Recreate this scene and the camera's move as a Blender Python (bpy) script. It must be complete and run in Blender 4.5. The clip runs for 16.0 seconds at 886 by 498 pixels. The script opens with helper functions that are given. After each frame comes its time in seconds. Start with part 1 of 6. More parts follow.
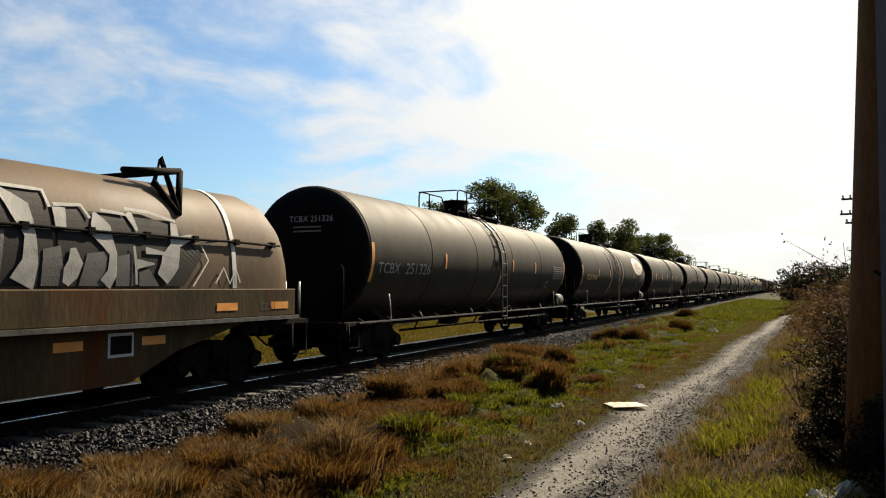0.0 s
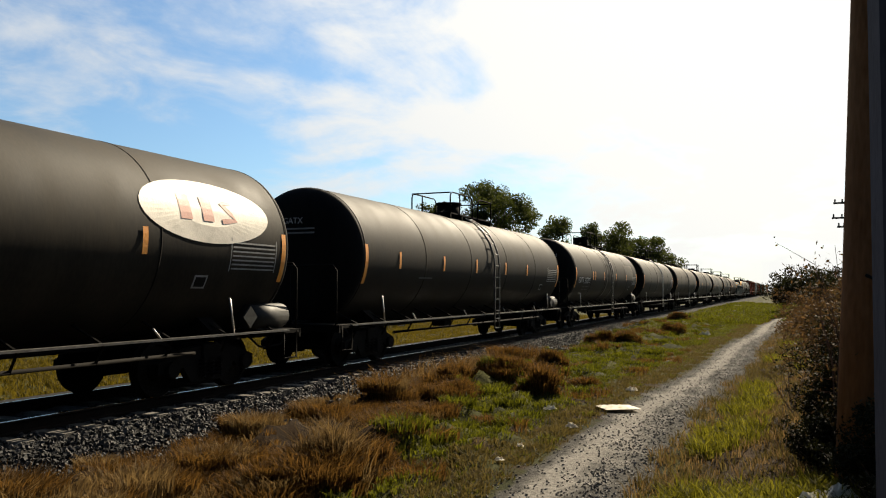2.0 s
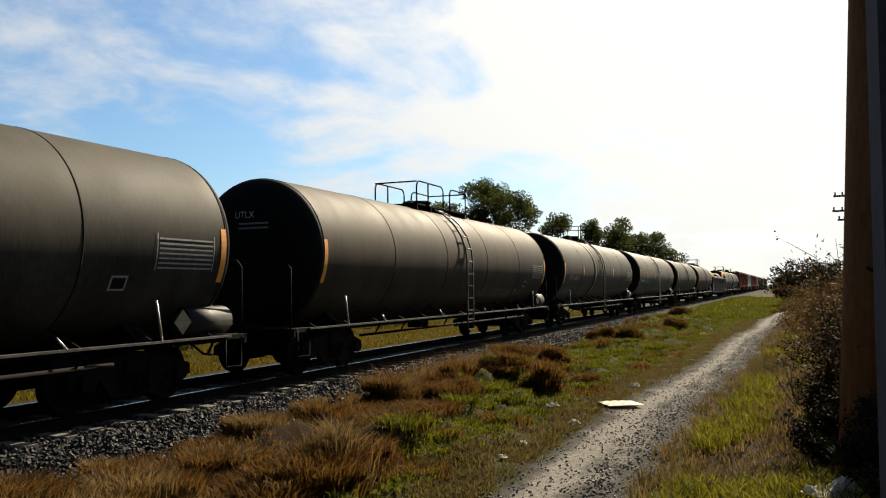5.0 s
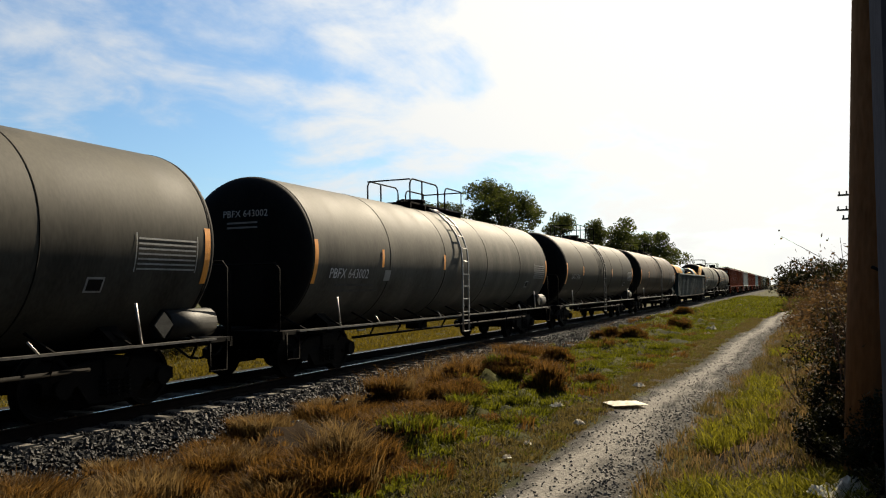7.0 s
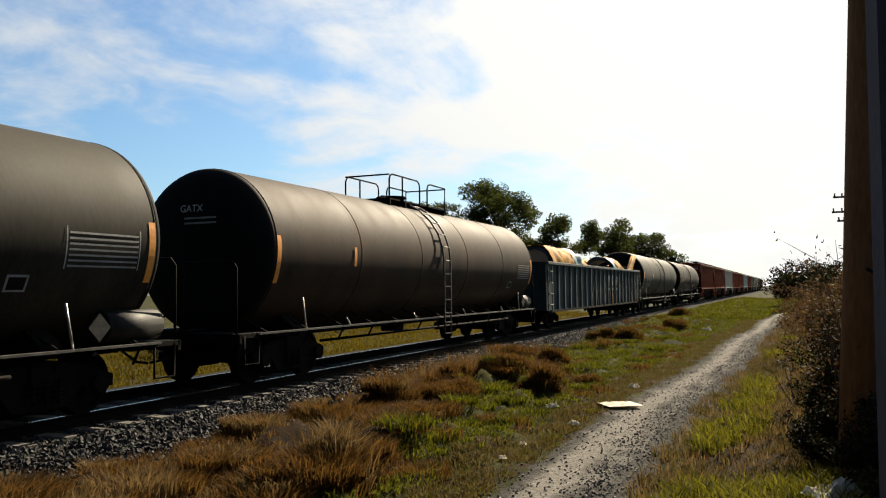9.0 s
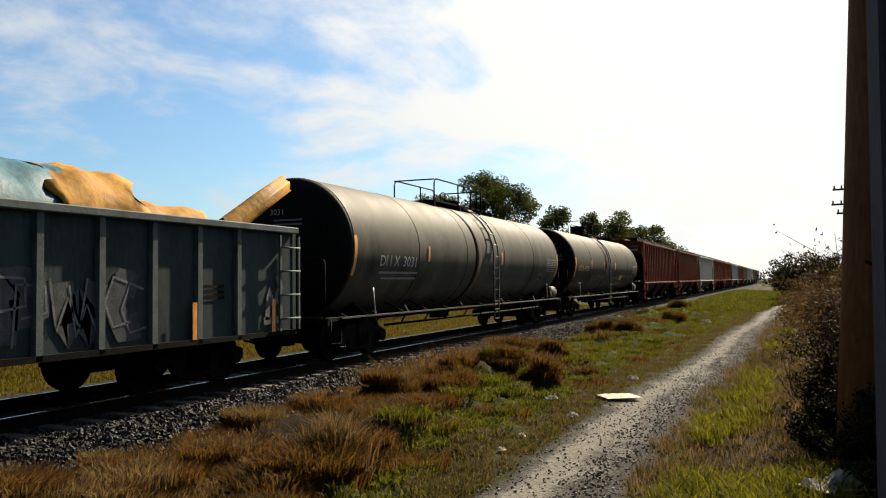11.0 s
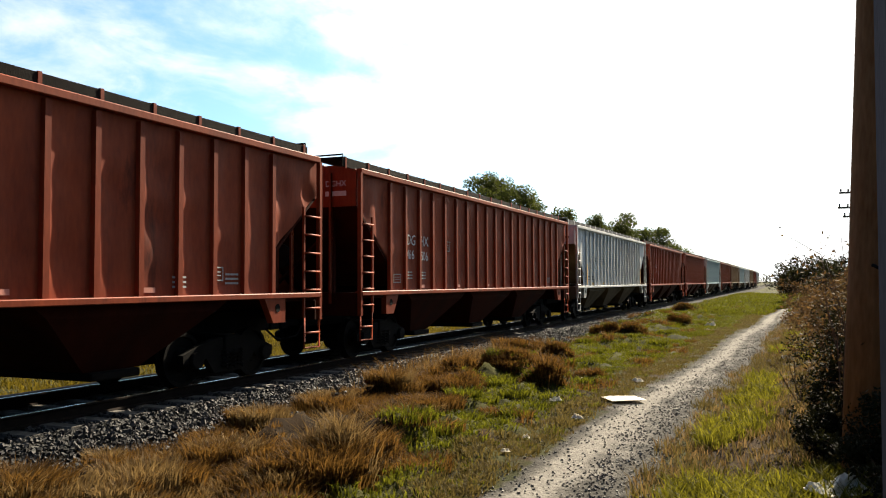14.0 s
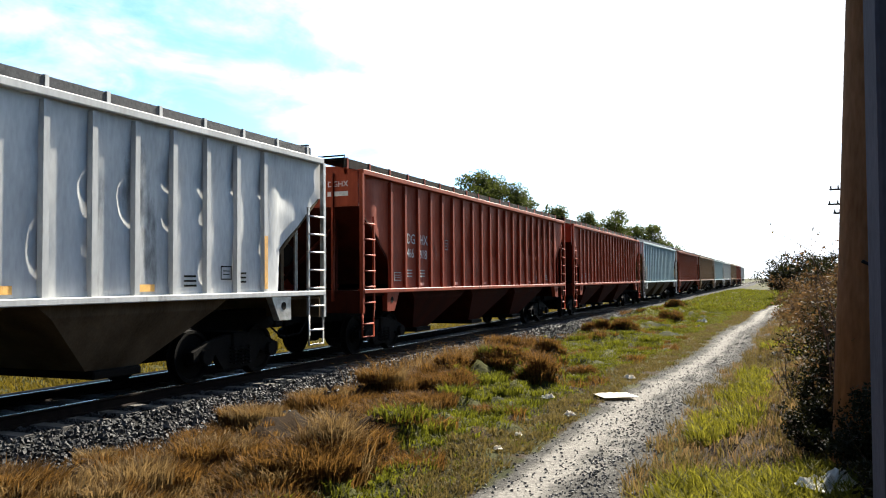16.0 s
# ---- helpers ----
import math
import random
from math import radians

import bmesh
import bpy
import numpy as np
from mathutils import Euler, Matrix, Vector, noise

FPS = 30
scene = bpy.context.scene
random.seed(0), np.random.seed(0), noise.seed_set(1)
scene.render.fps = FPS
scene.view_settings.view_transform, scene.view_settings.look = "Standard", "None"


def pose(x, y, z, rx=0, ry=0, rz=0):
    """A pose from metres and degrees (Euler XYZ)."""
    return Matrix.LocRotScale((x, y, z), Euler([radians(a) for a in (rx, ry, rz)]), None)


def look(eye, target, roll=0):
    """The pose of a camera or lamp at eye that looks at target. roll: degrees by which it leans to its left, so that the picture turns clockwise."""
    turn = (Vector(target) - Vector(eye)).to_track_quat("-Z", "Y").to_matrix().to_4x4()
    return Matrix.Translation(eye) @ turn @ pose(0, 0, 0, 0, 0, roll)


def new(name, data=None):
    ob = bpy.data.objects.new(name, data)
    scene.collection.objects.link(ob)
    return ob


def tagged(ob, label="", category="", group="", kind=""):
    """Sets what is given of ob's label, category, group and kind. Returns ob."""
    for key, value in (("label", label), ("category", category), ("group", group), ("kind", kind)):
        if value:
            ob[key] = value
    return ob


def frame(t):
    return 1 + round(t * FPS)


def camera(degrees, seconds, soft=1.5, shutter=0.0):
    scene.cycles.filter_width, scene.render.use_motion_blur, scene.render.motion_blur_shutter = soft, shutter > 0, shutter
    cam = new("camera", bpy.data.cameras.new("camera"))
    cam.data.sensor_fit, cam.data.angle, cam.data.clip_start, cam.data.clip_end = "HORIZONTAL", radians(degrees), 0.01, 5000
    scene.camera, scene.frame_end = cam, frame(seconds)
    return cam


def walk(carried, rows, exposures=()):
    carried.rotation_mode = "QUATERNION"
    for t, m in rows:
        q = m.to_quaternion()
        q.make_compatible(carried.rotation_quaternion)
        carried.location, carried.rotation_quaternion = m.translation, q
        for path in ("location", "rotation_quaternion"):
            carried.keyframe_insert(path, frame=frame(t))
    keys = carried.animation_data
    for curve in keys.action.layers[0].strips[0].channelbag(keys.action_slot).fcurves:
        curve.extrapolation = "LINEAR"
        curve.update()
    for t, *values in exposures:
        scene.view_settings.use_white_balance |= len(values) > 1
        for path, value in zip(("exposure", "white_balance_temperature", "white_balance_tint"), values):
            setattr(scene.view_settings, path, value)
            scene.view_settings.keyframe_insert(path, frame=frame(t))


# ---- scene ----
EYE = (0.0, 0.0, 1.624)          # rail tops are at z = 0, the track runs along +y
TRACK_X = -9.617                 # centre line of the track
HALF = 0.7525                    # half the distance between rail centres

cam = camera(57.5, 16.0, soft=1.1)
TURNS = [
    (0.0, 92.774, 0.128, 23.404), (0.5, 92.929, -0.083, 23.284), (1.0, 93.036, -0.016, 23.178), (1.5, 93.217, 0.122, 22.833),
    (2.0, 92.926, -0.073, 22.927), (2.5, 93.066, 0.214, 22.970), (3.0, 93.223, 0.417, 22.749), (3.5, 93.081, 0.299, 22.673),
    (4.0, 92.880, 0.498, 22.798), (6.5, 92.797, 0.791, 23.172), (7.0, 92.849, 0.877, 23.272), (7.5, 93.024, 0.675, 23.271),
    (8.0, 92.863, 0.635, 23.046), (8.5, 92.898, 0.630, 22.984), (11.0, 92.298, 0.597, 22.939), (11.5, 92.210, 0.530, 22.940),
    (12.0, 92.232, 0.470, 22.938), (12.5, 92.857, -0.411, 23.008), (13.0, 92.842, -0.080, 23.057), (13.5, 92.794, 0.027, 22.852),
    (14.0, 92.370, 0.237, 23.283), (14.5, 92.342, 0.273, 22.928), (15.0, 91.995, 0.304, 22.935), (15.5, 91.958, 0.310, 22.781),
    (16.0, 92.217, 0.475, 22.727),
]
EXPOSURES = [(0.0, 1.52, 6500, 10), (12.8, 1.55, 6500, 10), (13.5, 1.85, 6500, 10), (14.5, 2.5, 6000, 10), (15.0, 2.6, 5550, 10), (15.5, 2.6, 5350, 10), (16.0, 2.55, 5650, 10)]
walk(cam, [(t, pose(*EYE, rx, ry, rz)) for t, rx, ry, rz in TURNS], EXPOSURES)

# ---- sky and sun ----
SUN_AZ, SUN_EL = radians(7.5), radians(36)      # azimuth from +y towards +x
SUN_WAY = Vector((math.sin(SUN_AZ) * math.cos(SUN_EL), math.cos(SUN_AZ) * math.cos(SUN_EL), math.sin(SUN_EL)))
sun = new("sun", bpy.data.lights.new("sun", "SUN"))
sun.data.energy, sun.data.angle, sun.data.color = 5.0, radians(0.6), (1.0, 0.86, 0.64)
sun.matrix_world = look(SUN_WAY * 50, (0, 0, 0))

world = bpy.data.worlds.new("sky")
scene.world = world
world.use_nodes = True
wn, wl = world.node_tree.nodes, world.node_tree.links
wn.clear()


def wnode(kind, **kw):
    n = wn.new(kind)
    for k, v in kw.items():
        n.inputs[k].default_value = v
    return n


def wmath(op, a, b=None, clamp=False):
    n = wn.new("ShaderNodeMath")
    n.operation, n.use_clamp = op, clamp
    for i, v in enumerate((a, b)):
        if v is None:
            continue
        if isinstance(v, (int, float)):
            n.inputs[i].default_value = v
        else:
            wl.new(v, n.inputs[i])
    return n.outputs[0]


sky = wn.new("ShaderNodeTexSky")
sky.sky_type, sky.sun_disc = "NISHITA", False
sky.sun_elevation, sky.sun_rotation = SUN_EL, SUN_AZ
coord = wn.new("ShaderNodeTexCoord")
split = wn.new("ShaderNodeSeparateXYZ")
wl.new(coord.outputs["Generated"], split.inputs[0])
# clouds lie on a flat layer overhead: direction divided by height
high = wmath("MAXIMUM", split.outputs[2], 0.03)
over = wmath("ADD", high, 0.22)
plane = wn.new("ShaderNodeCombineXYZ")
wl.new(wmath("DIVIDE", split.outputs[0], over), plane.inputs[0])
wl.new(wmath("DIVIDE", split.outputs[1], over), plane.inputs[1])
shift = wn.new("ShaderNodeMapping")
shift.inputs["Location"].default_value = (3.1, 1.35, 0.0)
shift.inputs["Scale"].default_value = (0.9, 0.75, 1.0)
wl.new(plane.outputs[0], shift.inputs[0])
puff = wnode("ShaderNodeTexNoise", Scale=1.9, Detail=8.0, Roughness=0.55, Distortion=0.35)
wl.new(shift.outputs[0], puff.inputs["Vector"])
wisp = wnode("ShaderNodeTexNoise", Scale=4.2, Detail=8.0, Roughness=0.6, Distortion=0.6)
wl.new(shift.outputs[0], wisp.inputs["Vector"])
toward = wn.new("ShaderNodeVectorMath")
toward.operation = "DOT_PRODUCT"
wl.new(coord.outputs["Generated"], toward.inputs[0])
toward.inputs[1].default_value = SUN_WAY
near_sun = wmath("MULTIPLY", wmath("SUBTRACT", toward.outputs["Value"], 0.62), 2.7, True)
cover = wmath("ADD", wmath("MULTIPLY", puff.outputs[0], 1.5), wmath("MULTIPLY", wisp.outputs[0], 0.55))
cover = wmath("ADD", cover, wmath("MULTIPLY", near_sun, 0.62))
# cloud cover is taken off the mostly unseen sky opposite the sun, cutting fill light
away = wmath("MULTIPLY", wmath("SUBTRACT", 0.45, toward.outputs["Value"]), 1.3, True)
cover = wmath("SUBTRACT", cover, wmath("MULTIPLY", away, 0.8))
cloud = wn.new("ShaderNodeMapRange")
cloud.interpolation_type = "SMOOTHSTEP"
cloud.inputs["From Min"].default_value, cloud.inputs["From Max"].default_value = 1.03, 1.44
wl.new(cover, cloud.inputs["Value"])
blue = wn.new("ShaderNodeMixRGB")
blue.blend_type = "MULTIPLY"
blue.inputs[0].default_value = 1.0
blue.inputs[2].default_value = (0.092, 0.122, 0.142, 1)
wl.new(sky.outputs[0], blue.inputs[1])
white = wn.new("ShaderNodeMixRGB")
white.inputs[1].default_value = (0.78, 0.83, 0.88, 1)
white.inputs[2].default_value = (1.36, 1.31, 1.19, 1)
wl.new(near_sun, white.inputs[0])
mix = wn.new("ShaderNodeMixRGB")
wl.new(cloud.outputs[0], mix.inputs[0])
wl.new(blue.outputs[0], mix.inputs[1])
wl.new(white.outputs[0], mix.inputs[2])
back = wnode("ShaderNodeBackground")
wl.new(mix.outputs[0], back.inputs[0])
# added falloff dims that mostly unseen half further, so shaded sides go darker
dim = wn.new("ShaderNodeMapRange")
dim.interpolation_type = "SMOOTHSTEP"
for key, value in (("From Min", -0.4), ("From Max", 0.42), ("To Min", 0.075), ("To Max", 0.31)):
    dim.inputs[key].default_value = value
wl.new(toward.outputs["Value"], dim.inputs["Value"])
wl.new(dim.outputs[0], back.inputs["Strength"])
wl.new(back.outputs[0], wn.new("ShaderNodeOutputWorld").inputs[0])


# ---- materials ----
def surface(name, dark, light, scale=6.0, rough=0.7, *rest, gloss=0.5, **more):
    m = weathered(name, dark, light, scale, rough, *rest, **more)
    m.node_tree.nodes["Principled BSDF"].inputs["Specular IOR Level"].default_value = gloss
    return m


def weathered(name, dark, light, scale=6.0, rough=0.7, metal=0.0, bump=0.15, fine=40.0, streak=1.0, island=0.0, through_light=0.0, rust=None, patch=0.58):
    """A weathered surface: two colours mixed by coarse and fine noise, optional rust patches, bump and uneven gloss."""
    m = bpy.data.materials.new(name)
    m.use_nodes = True
    n, l = m.node_tree.nodes, m.node_tree.links
    b = n["Principled BSDF"]
    tc = n.new("ShaderNodeTexCoord")
    mp = n.new("ShaderNodeMapping")
    mp.inputs["Scale"].default_value = (1, 1, streak)
    l.new(tc.outputs["Object"], mp.inputs[0])
    coarse, grain = n.new("ShaderNodeTexNoise"), n.new("ShaderNodeTexNoise")
    for node, sc, det in ((coarse, scale, 5.0), (grain, fine, 4.0)):
        node.inputs["Scale"].default_value, node.inputs["Detail"].default_value = sc, det
        l.new(mp.outputs[0], node.inputs["Vector"])
    add = n.new("ShaderNodeMath")
    add.operation = "MULTIPLY_ADD"
    add.inputs[1].default_value = 0.45
    l.new(grain.outputs[0], add.inputs[0])
    l.new(coarse.outputs[0], add.inputs[2])
    factor = n.new("ShaderNodeMapRange")
    factor.inputs["From Min"].default_value, factor.inputs["From Max"].default_value = 0.48, 0.98
    l.new(add.outputs[0], factor.inputs["Value"])
    out = factor.outputs[0]
    if island:
        geo = n.new("ShaderNodeNewGeometry")
        mixf = n.new("ShaderNodeMix")
        mixf.inputs[0].default_value = island
        l.new(out, mixf.inputs[2])
        l.new(geo.outputs["Random Per Island"], mixf.inputs[3])
        out = mixf.outputs[0]
    col = n.new("ShaderNodeMixRGB")
    col.inputs[1].default_value, col.inputs[2].default_value = (*dark, 1), (*light, 1)
    l.new(out, col.inputs[0])
    colour = col.outputs[0]
    if rust:
        spots = n.new("ShaderNodeTexNoise")
        spots.inputs["Scale"].default_value, spots.inputs["Detail"].default_value, spots.inputs["Roughness"].default_value = scale * 0.6, 9.0, 0.68
        l.new(mp.outputs[0], spots.inputs["Vector"])
        ramp = n.new("ShaderNodeMapRange")
        ramp.inputs["From Min"].default_value, ramp.inputs["From Max"].default_value = patch, patch + 0.1
        l.new(spots.outputs[0], ramp.inputs["Value"])
        worn = n.new("ShaderNodeMixRGB")
        worn.inputs[2].default_value = (*rust, 1)
        l.new(ramp.outputs[0], worn.inputs[0])
        l.new(colour, worn.inputs[1])
        colour = worn.outputs[0]
    l.new(colour, b.inputs["Base Color"])
    b.inputs["Metallic"].default_value = metal
    rg = n.new("ShaderNodeMapRange")
    rg.inputs["To Min"].default_value, rg.inputs["To Max"].default_value = max(0.05, rough - 0.12), min(1.0, rough + 0.12)
    l.new(coarse.outputs[0], rg.inputs["Value"])
    l.new(rg.outputs[0], b.inputs["Roughness"])
    if bump:
        bp = n.new("ShaderNodeBump")
        bp.inputs["Strength"].default_value, bp.inputs["Distance"].default_value = bump, 0.02
        l.new(grain.outputs[0], bp.inputs["Height"])
        l.new(bp.outputs[0], b.inputs["Normal"])
    if through_light:
        tr = n.new("ShaderNodeBsdfTranslucent")
        l.new(colour, tr.inputs[0])
        mx = n.new("ShaderNodeMixShader")
        mx.inputs[0].default_value = through_light
        l.new(b.outputs[0], mx.inputs[1])
        l.new(tr.outputs[0], mx.inputs[2])
        l.new(mx.outputs[0], n["Material Output"].inputs[0])
    return m


def tint(c, k):
    return tuple(min(1.0, v * k) for v in c)


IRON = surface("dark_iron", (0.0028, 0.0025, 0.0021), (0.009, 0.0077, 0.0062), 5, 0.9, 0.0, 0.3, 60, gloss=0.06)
STEEL_EDGE = surface("worn_steel_edge", (0.20, 0.19, 0.17), (0.45, 0.44, 0.42), 8, 0.45, 0.6, 0.1, 50)
LADDER_GREY = surface("scuffed_ladder_steel", (0.02, 0.019, 0.017), (0.11, 0.105, 0.095), 14, 0.5, 0.2, 0.1, 50, gloss=0.4)
RAIL_TOP = surface("polished_rail", (0.45, 0.44, 0.42), (0.65, 0.64, 0.61), 6, 0.17, 1.0, 0.05, 60)
RAIL_RUST = surface("rusty_rail", (0.004, 0.003, 0.0024), (0.012, 0.008, 0.006), 9, 0.9, 0.0, 0.3, 70, gloss=0.05)
SIDE_RAIL = surface("worn_side_rail", (0.03, 0.028, 0.025), (0.12, 0.112, 0.10), 8, 0.32, 0.0, 0.1, 50, gloss=0.7)
DIM_PAINT = surface("faded_stencil_paint", (0.03, 0.03, 0.028), (0.075, 0.074, 0.07), 9, 0.7, gloss=0.1)
CONCRETE = surface("weathered_concrete", (0.03, 0.0275, 0.024), (0.115, 0.106, 0.093), 5, 0.9, 0.0, 0.4, 60, gloss=0.1)
STONE = surface("ballast_stone", (0.003, 0.0029, 0.0028), (0.048, 0.047, 0.0455), 10, 0.7, 0.0, 0.4, 60, island=0.8, gloss=0.15)
YELLOW = surface("faded_yellow_paint", (0.42, 0.22, 0.04), (0.66, 0.36, 0.06), 6, 0.6)
ORANGE = surface("orange_reflective_strip", (0.55, 0.20, 0.02), (0.75, 0.30, 0.03), 6, 0.5)
WHITE = surface("chalky_white_paint", (0.30, 0.295, 0.28), (0.55, 0.54, 0.52), 7, 0.7)
BLACK_PAINT = surface("black_spray_paint", (0.008, 0.008, 0.008), (0.03, 0.028, 0.026), 5, 0.6)
GREY_PAINT = surface("grey_stencil_paint", (0.14, 0.14, 0.13), (0.25, 0.25, 0.24), 8, 0.7)
LOGO_CREAM = surface("cream_emblem_paint", (0.42, 0.38, 0.31), (0.62, 0.57, 0.48), 4, 0.6)
LOGO_RED = surface("faded_red_emblem_paint", (0.25, 0.08, 0.05), (0.36, 0.14, 0.09), 5, 0.6)


# ---- mesh helpers ----
def box(bm, x0, x1, y0, y1, z0, z1):
    v = [bm.verts.new((x, y, z)) for x in (x0, x1) for y in (y0, y1) for z in (z0, z1)]
    for a in ((0, 1, 3, 2), (4, 6, 7, 5), (0, 4, 5, 1), (2, 3, 7, 6), (0, 2, 6, 4), (1, 5, 7, 3)):
        bm.faces.new([v[i] for i in a])
    return v


def tube(bm, points, r, n=6, r_end=None):
    """A round bar through the points, with closed ends."""
    pts = [Vector(p) for p in points]
    rings = []
    for i, p in enumerate(pts):
        way = (pts[min(i + 1, len(pts) - 1)] - pts[max(i - 1, 0)]).normalized()
        side = way.cross(Vector((0, 0, 1)) if abs(way.z) < 0.9 else Vector((1, 0, 0))).normalized()
        up = side.cross(way)
        rr = r if r_end is None else r + (r_end - r) * i / (len(pts) - 1)
        rings.append([bm.verts.new(p + rr * (math.cos(2 * math.pi * k / n) * side + math.sin(2 * math.pi * k / n) * up)) for k in range(n)])
    for a, b in zip(rings, rings[1:]):
        for k in range(n):
            f = bm.faces.new((a[k], a[(k + 1) % n], b[(k + 1) % n], b[k]))
            f.smooth = n > 5
    bm.faces.new(rings[0][::-1])
    bm.faces.new(rings[-1])


def prism(bm, outline, axis, a, b):
    """An outline of (u, v) pairs pushed along an axis from a to b."""
    def at(u, v, w):
        return {"x": (w, u, v), "y": (u, w, v), "z": (u, v, w)}[axis]
    lo = [bm.verts.new(at(u, v, a)) for u, v in outline]
    hi = [bm.verts.new(at(u, v, b)) for u, v in outline]
    k = len(outline)
    for i in range(k):
        bm.faces.new((lo[i], lo[(i + 1) % k], hi[(i + 1) % k], hi[i]))
    bm.faces.new(lo[::-1])
    bm.faces.new(hi)


def lathe(bm, rows, n=48, zc=0.0):
    """Rings of (y, radius) round the y axis at height zc."""
    rings = [[bm.verts.new((r * math.cos(2 * math.pi * k / n), y, zc + r * math.sin(2 * math.pi * k / n))) for k in range(n)] for y, r in rows]
    for a, b in zip(rings, rings[1:]):
        for k in range(n):
            bm.faces.new((a[k], b[k], b[(k + 1) % n], a[(k + 1) % n])).smooth = True
    bm.faces.new(rings[0])
    bm.faces.new(rings[-1][::-1])


def finish(bm, name, material, bevel=0.0):
    if bevel:
        bmesh.ops.bevel(bm, geom=[e for e in bm.edges], offset=bevel, segments=1, affect="EDGES")
    bmesh.ops.recalc_face_normals(bm, faces=bm.faces)
    me = bpy.data.meshes.new(name)
    bm.to_mesh(me)
    bm.free()
    me.materials.append(material)
    return me


def part(name, bm, material, parent, label="", bevel=0.0):
    ob = new(name, finish(bm, name, material, bevel) if isinstance(bm, bmesh.types.BMesh) else bm)
    ob.parent = parent
    return tagged(ob, label)


def boxes(*list_of):
    bm = bmesh.new()
    for b in list_of:
        box(bm, *b)
    return bm


def tubes(list_of, r, n=6):
    bm = bmesh.new()
    for pts in list_of:
        tube(bm, pts, r, n)
    return bm


def thing(name, label, category, group="", kind="", at=None):
    ob = new(name)
    if at is not None:
        ob.matrix_world = at
    return tagged(ob, label, category, group, kind)


LETTERS = {}


def letter_mesh(text, size, material):
    """Flat lettering as a mesh in the y-z plane facing +x, starting at y = 0; y runs to the right."""
    key = (text, size, material.name)
    if key not in LETTERS:
        cu = bpy.data.curves.new("lettering", "FONT")
        cu.body, cu.size, cu.resolution_u = text, size / 0.7, 2
        tmp = new("lettering_source", cu)
        me = bpy.data.meshes.new_from_object(tmp.evaluated_get(bpy.context.evaluated_depsgraph_get()))
        bpy.data.objects.remove(tmp)
        LETTERS[key] = me
    return LETTERS[key].copy()


def lettering(parent, text, y, z, size, material, on, stretch=1.0, label=""):
    """Lettering on a side; on(y, z) gives the point of the surface."""
    me = letter_mesh(text, size, material)
    for v in me.vertices:
        v.co = on(y + v.co.x * stretch, z + v.co.y)
    me.materials.clear()
    me.materials.append(material)
    return part("lettering", me, material, parent, label)


def patch_on(on, outline, material, parent, name, label="", step=0.09):
    """A thin painted or fixed plate following a side: an outline of (y, z) corners (a quad), finely cut."""
    bm = bmesh.new()
    (y0, z0), (y1, z1), (y2, z2), (y3, z3) = outline
    nu, nv = max(1, int(abs(y1 - y0) / step)), max(1, int(abs(z3 - z0) / step))
    grid = {}
    for i in range(nu + 1):
        for j in range(nv + 1):
            u, v = i / nu, j / nv
            yy = (y0 * (1 - u) + y1 * u) * (1 - v) + (y3 * (1 - u) + y2 * u) * v
            zz = (z0 * (1 - u) + z1 * u) * (1 - v) + (z3 * (1 - u) + z2 * u) * v
            grid[i, j] = bm.verts.new(on(yy, zz))
    for i in range(nu):
        for j in range(nv):
            bm.faces.new((grid[i, j], grid[i + 1, j], grid[i + 1, j + 1], grid[i, j + 1]))
    return part(name, bm, material, parent, label)


def rect(y0, y1, z0, z1):
    return ((y0, z0), (y1, z0), (y1, z1), (y0, z1))


def stroke_on(on, points, width, material, parent, name="spray_stroke", label=""):
    """A painted stroke through (y, z) points on a side."""
    bm = bmesh.new()
    fine = []
    for (ya, za), (yb, zb) in zip(points, points[1:]):
        k = max(1, int(math.hypot(yb - ya, zb - za) / 0.12))
        fine += [(ya + (yb - ya) * i / k, za + (zb - za) * i / k) for i in range(k)]
    fine.append(points[-1])
    last = None
    for i, (y, z) in enumerate(fine):
        a, b = fine[max(0, i - 1)], fine[min(len(fine) - 1, i + 1)]
        dy, dz = b[0] - a[0], b[1] - a[1]
        d = math.hypot(dy, dz) or 1
        if isinstance(width, tuple):
            f = i / max(1, len(fine) - 1) * (len(width) - 1)
            j = min(int(f), len(width) - 2)
            wide = width[j] + (width[j + 1] - width[j]) * (f - j)
        else:
            wide = width
        py, pz = -dz / d * wide / 2, dy / d * wide / 2
        pair = bm.verts.new(on(y + py, z + pz)), bm.verts.new(on(y - py, z - pz))
        if last:
            bm.faces.new((last[0], last[1], pair[1], pair[0]))
        last = pair
    return part(name, bm, material, parent, label)


# ---- ground, track ----
HUMMOCKS = [(-5.23, 18.9, 0.42, 0.30), (-4.41, 15.2, 0.40, 0.26), (-5.5, 16.2, 0.6, 0.34), (-6.27, 29.5, 0.5, 0.32), (-5.35, 29.8, 0.5, 0.34), (-4.74, 38.5, 0.5, 0.36),
            (-6.2, 52.0, 0.7, 0.45), (-4.9, 16.9, 0.36, 0.20), (-3.9, 16.7, 0.3, 0.14), (-4.44, 7.6, 0.5, 0.22), (-6.6, 20.5, 0.7, 0.3), (-5.9, 13.6, 0.8, 0.26)]


